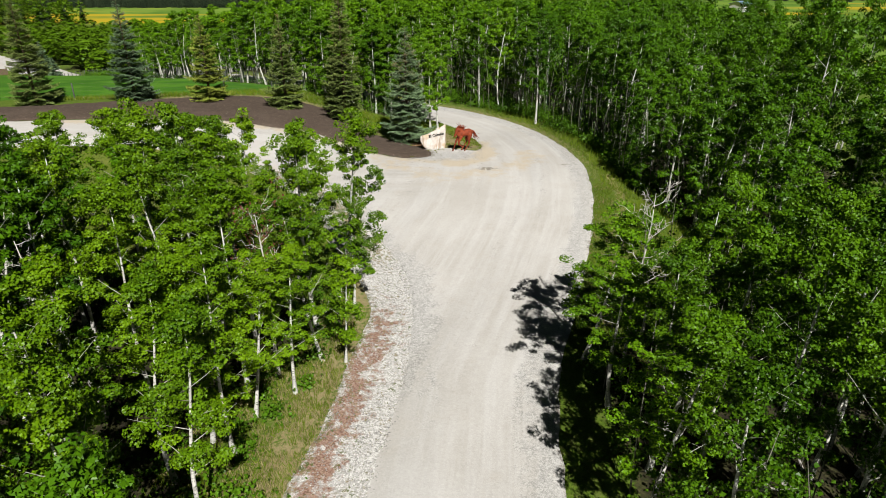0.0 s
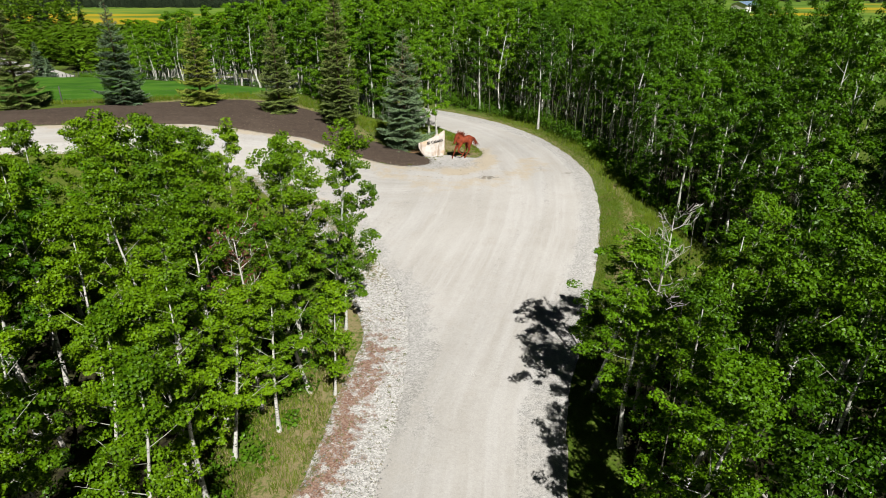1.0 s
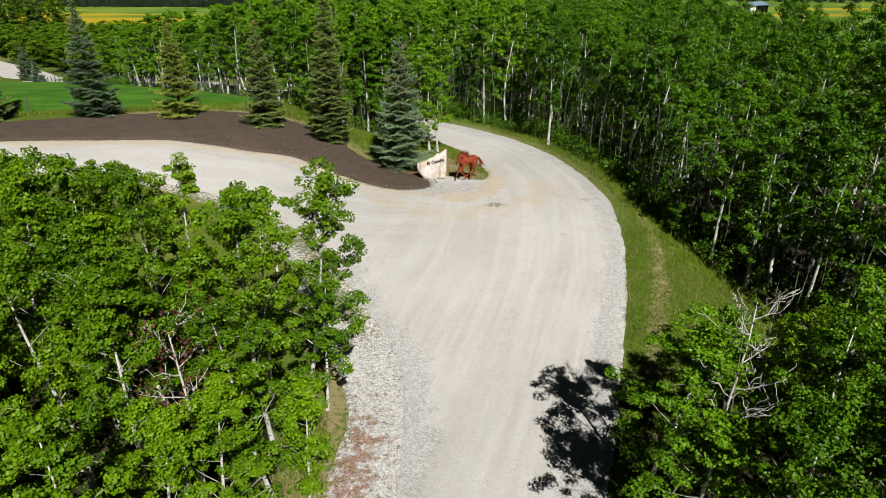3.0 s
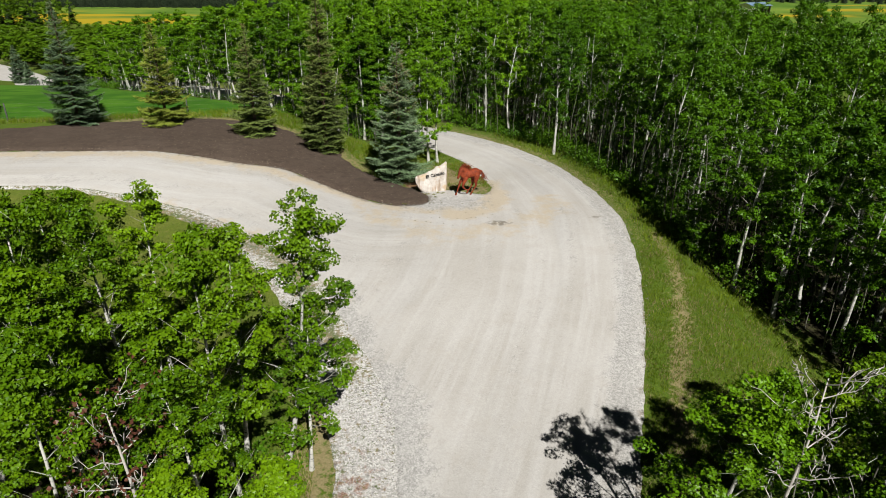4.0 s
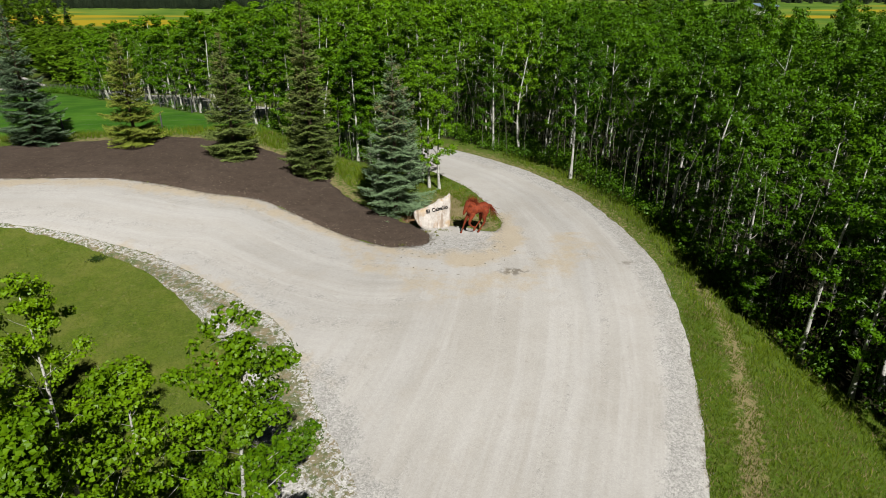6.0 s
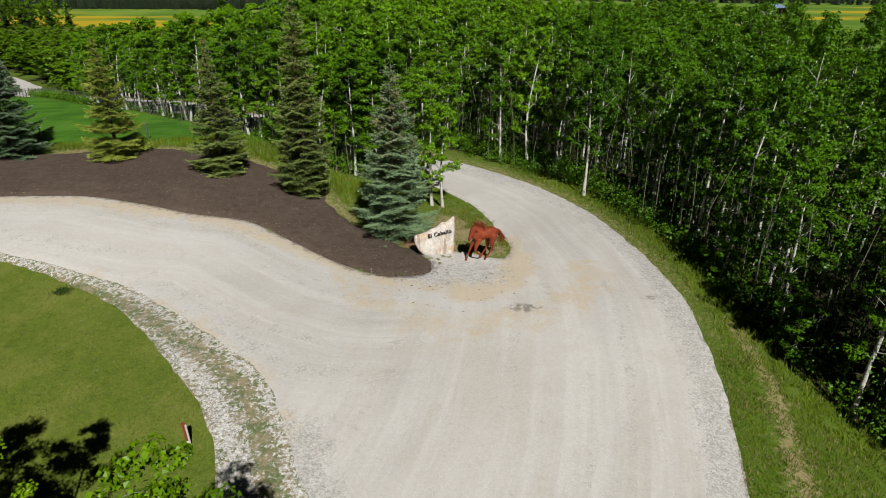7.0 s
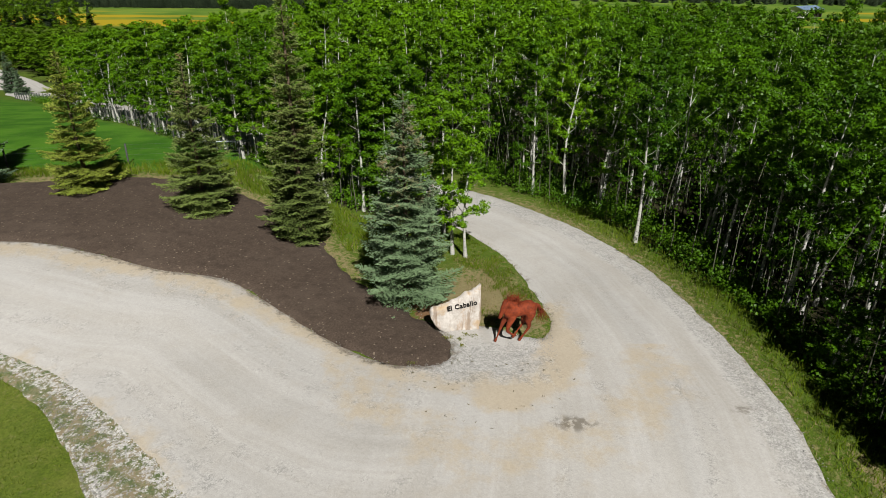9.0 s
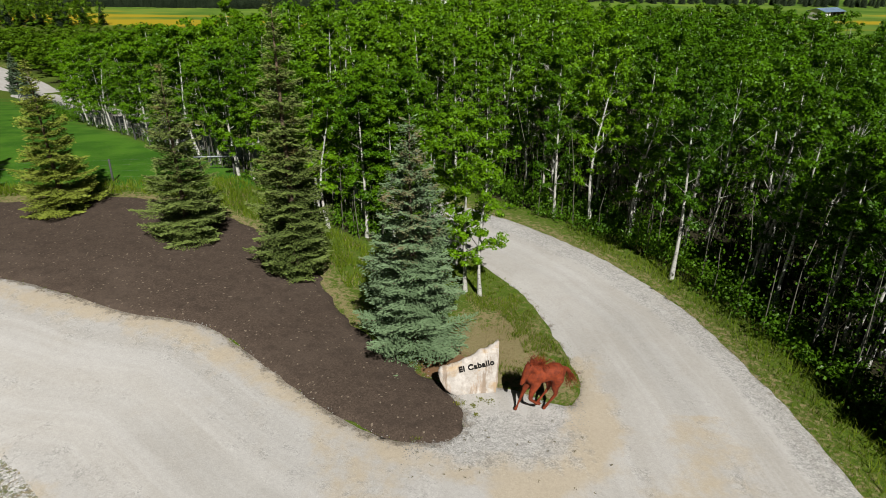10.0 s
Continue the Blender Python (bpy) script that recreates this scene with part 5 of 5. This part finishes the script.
# ---------------------------------------------------------------- far buildings and tree lines
def barn():
    made = thing("barn", (166, 360, -11.05), "open-fronted barn with a pale blue metal roof", "barn", turn=32)
    made.matrix_basis = made.matrix_basis @ Matrix.Diagonal((0.72, 0.8, 0.95, 1))
    part("wall", box(bmesh.new(), (22, 0.25, 4.2), (0, 5.5, 2.1)), BARN_BOARD, made)
    for x in (-11, 11):
        part("wall", box(bmesh.new(), (0.25, 11, 4.2), (x, 0, 2.1)), BARN_BOARD if x > 0 else WHITE_PAINT, made)
    for q in range(6):
        part("post", box(bmesh.new(), (0.3, 0.3, 3.8), (-10.7 + q * 4.28, -5.4, 1.9)), POST_WOOD, made)
    part("wall", box(bmesh.new(), (7.0, 0.25, 3.8), (-7.3, -5.2, 1.9)), WHITE_PAINT, made, "pale boarded bay")
    for x in (-11, 11):
        bm = bmesh.new()
        ends = [[bm.verts.new((x + d, y, z)) for y, z in ((-5.6, 4.1), (5.6, 4.1), (0, 5.5))] for d in (-0.12, 0.12)]
        bm.faces.new(ends[0]), bm.faces.new(ends[1][::-1])
        for a in range(3):
            bm.faces.new((ends[0][a], ends[1][a], ends[1][(a + 1) % 3], ends[0][(a + 1) % 3]))
        part("gable", bm, WHITE_PAINT if x < 0 else BARN_BOARD, made)
    for s in (-1, 1):
        roof = part("roof", box(bmesh.new(), (23.4, 6.8, 0.14), (0, s * 3.1, 4.75), (-s * 14, 0, 0), 0.02), ROOF_STEEL, made, "pale blue metal sheets")
        for q in range(12):
            part("roof_seam", box(bmesh.new(), (0.10, 6.8, 0.06), (-11 + q * 2.0, s * 3.1, 4.85), (-s * 14, 0, 0)), ROOF_STEEL, roof)


barn()


def farmhouse(x, y, turn, wide, label):
    made = thing("farmhouse", (x, y, ground_z(x, y) - 0.05), label, "house", "far houses", turn)
    part("wall", box(bmesh.new(), (wide, 8, 3.2), (0, 0, 1.6)), WHITE_PAINT, made)
    for s in (-1, 1):
        part("roof", box(bmesh.new(), (wide + 1, 5.2, 0.2), (0, s * 2.2, 4.2), (-s * 26, 0, 0)), ROOF_STEEL, made)
    for q in (-0.3, 0.3):
        part("window", box(bmesh.new(), (1.4, 0.08, 1.2), (wide * q, -4.04, 1.8)), BARN_BOARD, made)


farmhouse(-66, 455, 10, 12, "white farmhouse with a grey-blue roof far across the valley")
farmhouse(-48, 452, -20, 9, "small white farm building far across the valley")
farmhouse(-26, 456, 5, 8, "small white farm building far across the valley")


def conifer_line(loop, gap, count, seed, lo, hi, label):
    rng = np.random.default_rng(seed)
    model = []
    for q in range(26):
        g = q / 26
        for b in range(5):
            ang = q * 0.7 + b * 1.257
            r = 0.24 * (1 - g) + 0.01
            model.append(((0, 0, 0.06 + g * 0.94), (r * math.cos(ang - 0.45), r * math.sin(ang - 0.45), g * 0.94 - 0.02), (r * math.cos(ang + 0.45), r * math.sin(ang + 0.45), g * 0.94 - 0.02)))
    model = np.array(model).reshape(-1, 3)
    tris = np.arange(len(model)).reshape(-1, 3)
    bits = []
    for x, y in scatter(rng, loop, gap, [], count):
        tall = rng.uniform(lo, hi)
        bits.append((model * [tall * rng.uniform(0.8, 1.1), tall, tall] + [x, y, ground_z(x, y) - 0.3], tris))
    tagged(new("conifer_line", make_mesh("conifer_line", *joined(bits), [DARK_NEEDLE])), label, "trees", kind="stuff")


conifer_line([(-330, 392), (-60, 384), (-52, 400), (-330, 425)], 3.4, 420, 3, 9, 14, "dark line of conifers behind the yellow field")
conifer_line([(-330, 264), (-156, 268), (-154, 284), (-330, 300)], 5.0, 70, 5, 7, 11, "dark conifers in front of the yellow field")
conifer_line([(60, 520), (330, 470), (420, 520), (60, 560)], 5.0, 220, 4, 8, 13, "dark conifers along the far side of the valley")


# ---------------------------------------------------------------- undergrowth, grass and loose stones
def build_shrubs():
    rng = np.random.default_rng(31)
    spots = []
    rim_line = RIGHT_WOOD[5:19]
    for x, y in scatter(rng, RIGHT_WOOD, 0.9, [], 420, lambda x, y: (line_distance(x, y, rim_line) < 3.4) & (y > 20) & (y < 76)):
        spots.append((x, y, rng.uniform(0.4, 1.5), 0.5))
    strip = [(8.0, 37.0), (14.0, 37.0), (13.5, 46), (11, 54), (6, 60), (0, 64), (-6, 66), (-6, 58), (2, 54), (8, 44)]
    for x, y in scatter(rng, strip, 0.65, [], 300, lambda x, y: (signed(x, y, ROAD_LOOP) > 2.1 + 0.4 * value_noise(x, y, 1.5, 2)) & (signed(x, y, ROAD_LOOP) < 4.0) & (line_distance(x, y, RIGHT_EDGE) < 4)):
        spots.append((x, y, rng.uniform(0.35, 1.3), 0.45))
    for x, y in scatter(rng, LEFT_WOOD, 1.0, [], 150, lambda x, y: (y > 6) & (x > -16)):
        spots.append((x, y, rng.uniform(0.25, 0.7), 0.45))
    for x, y in scatter(rng, RIGHT_WOOD, 1.2, [], 120, lambda x, y: (y > 6) & (y < 24) & (x < 16)):
        spots.append((x, y, rng.uniform(0.25, 0.9), 0.5))
    for x, y in scatter(rng, MIDDLE_WOOD, 0.6, [], 150, lambda x, y: x > -13):
        spots.append((x, y, rng.uniform(0.5, 1.5), 0.45))
    for x, y in scatter(rng, MIDDLE_WOOD, 1.1, [], 60, lambda x, y: (x > -38) & (x <= -13)):
        spots.append((x, y, rng.uniform(0.3, 0.8), 0.45))
    for x, y in ((-6.2, 11.2), (-5.4, 10.8), (-7.0, 11.6), (-4.9, 11.3), (-8.1, 11.0), (-6.6, 10.4)):
        spots.append((x, y, 0.9, 0.7))
    for x, y in scatter(rng, [(-61, 108.5), (-47, 91.4), (-32.85, 76.55), (-21.93, 67.66), (-14.60, 61.75), (-14.61, 60.40), (-21.97, 66.25), (-32.37, 74.80), (-46, 89), (-60, 105.5)], 0.6, [], 330):
        if -60 < x < -37:
            spots.append((x, y, rng.uniform(0.4, 1.0), 0.6))
    cent = []
    for x, y, tall, wide in spots:
        n = int(70 + 80 * tall)
        c = rng.normal(0, 1, (n, 3)) * [wide * 0.55, wide * 0.55, tall * 0.24] + [x, y, 0]
        c[:, 2] = height(c[:, 0], c[:, 1]) + np.clip(tall * 0.5 + c[:, 2], 0.03, tall)
        cent.append(c)
    cent = np.concatenate(cent)
    tagged(new("undergrowth", make_mesh("undergrowth", *leaf_cloud(rng, cent, 0.11), [SHRUB_LEAF])), "leafy green undergrowth along the foot of the aspens", "bushes", kind="stuff")


build_shrubs()


def build_thicket():
    """Thin crowded saplings under the edge of the wood."""
    rng = np.random.default_rng(37)
    poles, cent = [], []
    rim_line = RIGHT_WOOD[6:19]
    spots = scatter(rng, RIGHT_WOOD, 0.8, [], 480, lambda x, y: (line_distance(x, y, rim_line) < 9.5) & (y > 24) & (y < 74))
    spots += scatter(rng, RIGHT_WOOD, 1.2, [], 90, lambda x, y: (y > 6) & (y <= 24) & (x < 18))
    bare = set(scatter(rng, MIDDLE_WOOD, 0.6, [], 190, lambda x, y: x > -39))
    spots += sorted(bare)
    for x, y in spots:
        tall = rng.uniform(2.4, 6.2)
        z = ground_z(x, y)
        tip = np.array([x + rng.normal(0, 0.25), y + rng.normal(0, 0.25), z + tall])
        mid = np.array([x + rng.normal(0, 0.08), y + rng.normal(0, 0.08), z + tall * 0.5])
        poles.append(tube([(x, y, z - 0.1), mid, tip], [0.028, 0.02, 0.006], 4))
        n = int(rng.uniform(45, 110))
        f = rng.uniform(0.6 if (x, y) in bare else 0.12, 1.0, n)
        c = np.array([x, y, z]) + (tip - [x, y, z]) * f[:, None] + rng.normal(0, 1, (n, 3)) * np.array([0.30, 0.30, 0.12])
        c[:, 2] = np.maximum(c[:, 2], z + 0.1)
        cent.append(c)
    tagged(new("sapling_stems", make_mesh("sapling_stems", *joined(poles), [YOUNG_BARK], smooth=True)), "thin dull sapling stems crowding the wood's edge", "trees", kind="stuff")
    tagged(new("sapling_leaves", make_mesh("sapling_leaves", *leaf_cloud(rng, np.concatenate(cent), 0.10), [SHADED_LEAF])), "sparse green leaves of the saplings under the aspens", "trees", kind="stuff")


build_thicket()


def blades(rng, x, y, tall, wide):
    n = len(x)
    z = height(x, y)
    ang, lean = rng.uniform(0, 6.283, n), rng.normal(0, 0.35, (n, 2))
    h = tall * rng.uniform(0.5, 1.3, n)
    root = np.stack([x, y, z - 0.02], 1)
    side = np.stack([np.cos(ang), np.sin(ang), np.zeros(n)], 1) * wide
    end = root + np.stack([lean[:, 0] * h, lean[:, 1] * h, h], 1)
    return np.stack([root - side, root + side, end], 1).reshape(-1, 3), np.arange(3 * n).reshape(-1, 3)


def build_grass():
    rng = np.random.default_rng(41)
    green, dry = [], []

    def sow(x0, x1, y0, y1, count, ok, tall, wide, into, clump=0.5):
        x, y = rng.uniform(x0, x1, count * 3), rng.uniform(y0, y1, count * 3)
        hit = ok(x, y) & (value_noise(x, y, 0.6, 8) + 0.5 * value_noise(x, y, 0.2, 9) > clump - 0.9)
        into.append(blades(rng, x[hit][:count], y[hit][:count], tall, wide))

    def by_road(x, y, lo, hi):
        d = signed(x, y, ROAD_LOOP)
        return (d > lo) & (d < hi)
    rim_line = RIGHT_WOOD[5:19]
    sow(4, 16, 18, 60, 30000, lambda x, y: by_road(x, y, 0.02, 4.5) & (x > 2), 0.08, 0.011, green, 0.0)
    sow(4, 16, 18, 60, 9000, lambda x, y: by_road(x, y, 0.6, 5.5) & (line_distance(x, y, rim_line) < 1.8) & (x > 2), 0.36, 0.016, green, 0.2)
    sow(6, 15.5, 20, 36, 20000, lambda x, y: inside(x, y, GLADE_LOOP), 0.12, 0.012, green, 0.0)
    sow(6, 15.5, 20, 36, 4000, lambda x, y: inside(x, y, GLADE_LOOP), 0.15, 0.012, dry, 0.9)
    sow(3, 12, 18, 60, 6000, lambda x, y: by_road(x, y, 0.0, 1.8) & (x > 2), 0.08, 0.012, dry, 0.8)
    isle = smooth_loop([(2.61, 43.39), (2.34, 45.51), (1.48, 48.55), (0.29, 50.78), (-1.19, 52.77), (-3.17, 55.05), (-5.84, 52.56), (-4.89, 49.90), (-1.19, 49.28), (-0.20, 46.05), (0.57, 43.39)])
    sow(-6, 3, 42, 56, 17000, lambda x, y: inside(x, y, isle) & ((signed(x, y, ROAD_LOOP) < 1.3 + 0.5 * value_noise(x, y, 0.7, 12)) & (y > 43.6) | (y > 48.6 + value_noise(x, y, 1.1, 13))), 0.15, 0.013, green, 0.55)
    sow(-6, 3, 42, 56, 3500, lambda x, y: inside(x, y, isle), 0.12, 0.012, green, 1.0)
    sow(-6, 3, 42, 56, 11000, lambda x, y: inside(x, y, isle) & (y < 50), 0.09, 0.010, dry, 0.6)
    sow(-3, 4, 41.5, 51, 2600, lambda x, y: by_road(x, y, -0.35, 0.1) & (x > 0.3) & (x < 3.2), 0.08, 0.011, green, 0.9)
    sow(-3, 4, 41.5, 51, 2000, lambda x, y: by_road(x, y, -0.3, 0.2) & (x > 0.3) & (x < 3.2), 0.07, 0.010, dry, 0.9)
    sow(-8, 10, 20, 64, 5000, lambda x, y: by_road(x, y, -0.4, 0.15) & (line_distance(x, y, RIGHT_EDGE) < 0.8), 0.08, 0.012, green, 1.0)
    sow(-8, 10, 20, 64, 4000, lambda x, y: by_road(x, y, -0.3, 0.3) & (line_distance(x, y, RIGHT_EDGE) < 0.8), 0.07, 0.011, dry, 0.9)
    bank = [(-5.64, 48.76), (-4.32, 52.06), (-7.15, 53.91), (-10.17, 55.81), (-14.06, 58.89), (-19.09, 57.77), (-25.12, 56.15), (-33.15, 54.14), (-33.15, 53.14), (-25.12, 54.74), (-19.09, 55.75), (-13.57, 54.21), (-9.60, 52.66), (-7.53, 50.98)]
    sow(-33, -4, 49, 60, 15000, lambda x, y: inside(x, y, bank) & (line_distance(x, y, MULCH_LOOP, True) > 0.9 + 0.4 * value_noise(x, y, 1.0, 4)), 0.34, 0.02, green)
    sow(-33, -4, 49, 60, 3500, lambda x, y: inside(x, y, bank), 0.22, 0.016, dry, 0.9)
    glade = [(-3.9, 24), (-3.4, 20), (-3.6, 16), (-4.5, 11), (-8.5, 10), (-7.5, 15), (-5.4, 19), (-5, 24)]
    sow(-9, -3, 10, 25, 15000, lambda x, y: inside(x, y, glade), 0.17, 0.012, green)
    sow(-9, -3, 10, 25, 12000, lambda x, y: inside(x, y, glade), 0.17, 0.011, dry, 0.75)
    sow(-20, -4, 26, 41, 3500, lambda x, y: np.abs(signed(x, y, LAWN_LOOP)) < 0.25, 0.10, 0.012, green)
    sow(-16, -3.0, 26, 41, 9000, lambda x, y: inside(x, y, VERGE_LOOP) & by_road(x, y, -0.15, 1.3), 0.08, 0.012, green, 0.85)
    sow(-16, -3.0, 26, 41, 9000, lambda x, y: inside(x, y, VERGE_LOOP) & by_road(x, y, -0.2, 1.0), 0.06, 0.012, dry, 0.8)
    lawn = []
    sow(-26, -4.5, 26.5, 41.5, 26000, lambda x, y: inside(x, y, LAWN_LOOP), 0.05, 0.016, lawn, 0.5)
    sow(-26, -4.5, 26.5, 41.5, 7000, lambda x, y: np.abs(signed(x, y, LAWN_LOOP) - 0.1) < 0.3, 0.10, 0.014, lawn, 0.7)
    tagged(new("lawn_grass", make_mesh("lawn_grass", *joined(lawn), [LAWN_BLADE])), "short mown grass of the front lawn", "grass", kind="stuff")
    sow(-24, 0, 40, 47.5, 4500, lambda x, y: np.abs(signed(x, y, MULCH_LOOP) - 0.2) < 0.3, 0.08, 0.012, green, 1.0)
    sow(-24, 0, 40, 47.5, 2600, lambda x, y: np.abs(signed(x, y, MULCH_LOOP) - 0.3) < 0.28, 0.06, 0.012, dry, 0.9)
    tagged(new("grass", make_mesh("grass", *joined(green), [BLADE])), "green grass growing along the verges and under the trees", "grass", kind="stuff")
    tagged(new("dry_grass", make_mesh("dry_grass", *joined(dry), [STRAW])), "straw-coloured dry grass among the green", "grass", kind="stuff")


build_grass()


def build_stones():
    rng = np.random.default_rng(53)
    octa = np.array([(1, 0, 0), (-1, 0, 0), (0, 1, 0), (0, -1, 0), (0, 0, 1), (0, 0, -1)], float)
    faces = np.array([(0, 2, 4), (2, 1, 4), (1, 3, 4), (3, 0, 4), (2, 0, 5), (1, 2, 5), (3, 1, 5), (0, 3, 5)])
    x, y = [], []

    def drop(x0, x1, y0, y1, count, ok):
        a, b = rng.uniform(x0, x1, count * 4), rng.uniform(y0, y1, count * 4)
        k = ok(a, b)
        x.extend(a[k][:count]), y.extend(b[k][:count])
    drop(-13, -1, 11, 40, 7000, lambda a, b: inside(a, b, VERGE_LOOP) & (signed(a, b, ROAD_LOOP) > -0.35) & ((line_distance(a, b, VERGE_EDGE) < 1.15) | (b < 26)))
    drop(-2.4, 2.8, 38.8, 42.6, 4200, lambda a, b: signed(a, b, ROAD_LOOP) < -0.05)
    drop(-14, -1, 40, 46, 500, lambda a, b: np.abs(signed(a, b, MULCH_LOOP) - 0.3) < 0.3)
    drop(5, 11, 18, 50, 700, lambda a, b: np.abs(signed(a, b, ROAD_LOOP) + 0.1) < 0.25)
    x, y = np.array(x), np.array(y)
    n = len(x)
    size = rng.uniform(0.014, 0.034, n) * np.where(inside(x, y, VERGE_LOOP), 1.05, 0.85)
    v = octa[None] * (size[:, None, None] * rng.uniform(0.6, 1.3, (n, 6, 1)))
    v[:, :, 2] *= 0.7
    v = v + np.stack([x, y, height(x, y) + 0.045], 1)[:, None]
    t = faces[None] + (np.arange(n) * 6)[:, None, None]
    tagged(new("loose_stones", make_mesh("loose_stones", v.reshape(-1, 3), t.reshape(-1, 3), [PEBBLE])), "loose pale stones strewn along the edges of the drive", "stones", kind="stuff")


build_stones()


def weed(x, y, size, seed):
    rng = np.random.default_rng(seed)
    c = rng.normal(0, 1, (46, 3)) * [size, size, size * 0.35]
    c[:, 2] = np.abs(c[:, 2]) + 0.02
    made = thing("weed", (x, y, ground_z(x, y) + 0.03), "small yellow-green weed in the gravel before the stone", "plant", "weeds")
    tagged(part("leaf_rosette", make_mesh("leaf_rosette", *leaf_cloud(rng, c, 0.042)), WEED_LEAF, made), kind="stuff")


def build_seedlings():
    """Tiny dull weeds dotted over the apron of gravel."""
    rng = np.random.default_rng(67)
    x, y = rng.uniform(-2.6, 3.4, 160), rng.uniform(37.4, 41.6, 160)
    ok = (signed(x, y, ROAD_LOOP) < -0.15) & (np.hypot(x - 0.4, (y - 40.0) * 1.2) < 3.0)
    spots = np.repeat(np.stack([x[ok], y[ok]], 1)[:40], 7, 0)
    spots = spots + rng.normal(0, 0.025, spots.shape)
    c = np.stack([spots[:, 0], spots[:, 1], height(spots[:, 0], spots[:, 1]) + rng.uniform(0.08, 0.10, len(spots))], 1)
    tagged(new("seedlings", make_mesh("seedlings", *leaf_cloud(rng, c, 0.03), [SEEDLING])), "tiny dull green weeds dotted over the gravel", "weeds", kind="stuff")


build_seedlings()


def lawn_tuft(x, y):
    """A flat dark rosette that the mower has left."""
    rng = np.random.default_rng(71)
    c = rng.normal(0, 1, (420, 3)) * [0.17, 0.17, 0.02]
    c[:, 2] = np.abs(c[:, 2]) + 0.02
    made = thing("lawn_tuft", (x, y, ground_z(x, y) + 0.01), "low dark green tuft of weeds in the mown lawn", "plant")
    tagged(part("leaf_rosette", make_mesh("leaf_rosette", *leaf_cloud(rng, c, 0.045, 0.6)), TUFT_LEAF, made), kind="stuff")


lawn_tuft(-15.38, 38.65)
for q, (x, y, size) in enumerate(((-0.93, 42.14, 0.09), (-0.54, 42.05, 0.07), (-0.30, 42.34, 0.06), (-0.06, 42.24, 0.09), (-0.45, 41.66, 0.05), (-2.09, 40.54, 0.09))):
    weed(x, y, size, q)
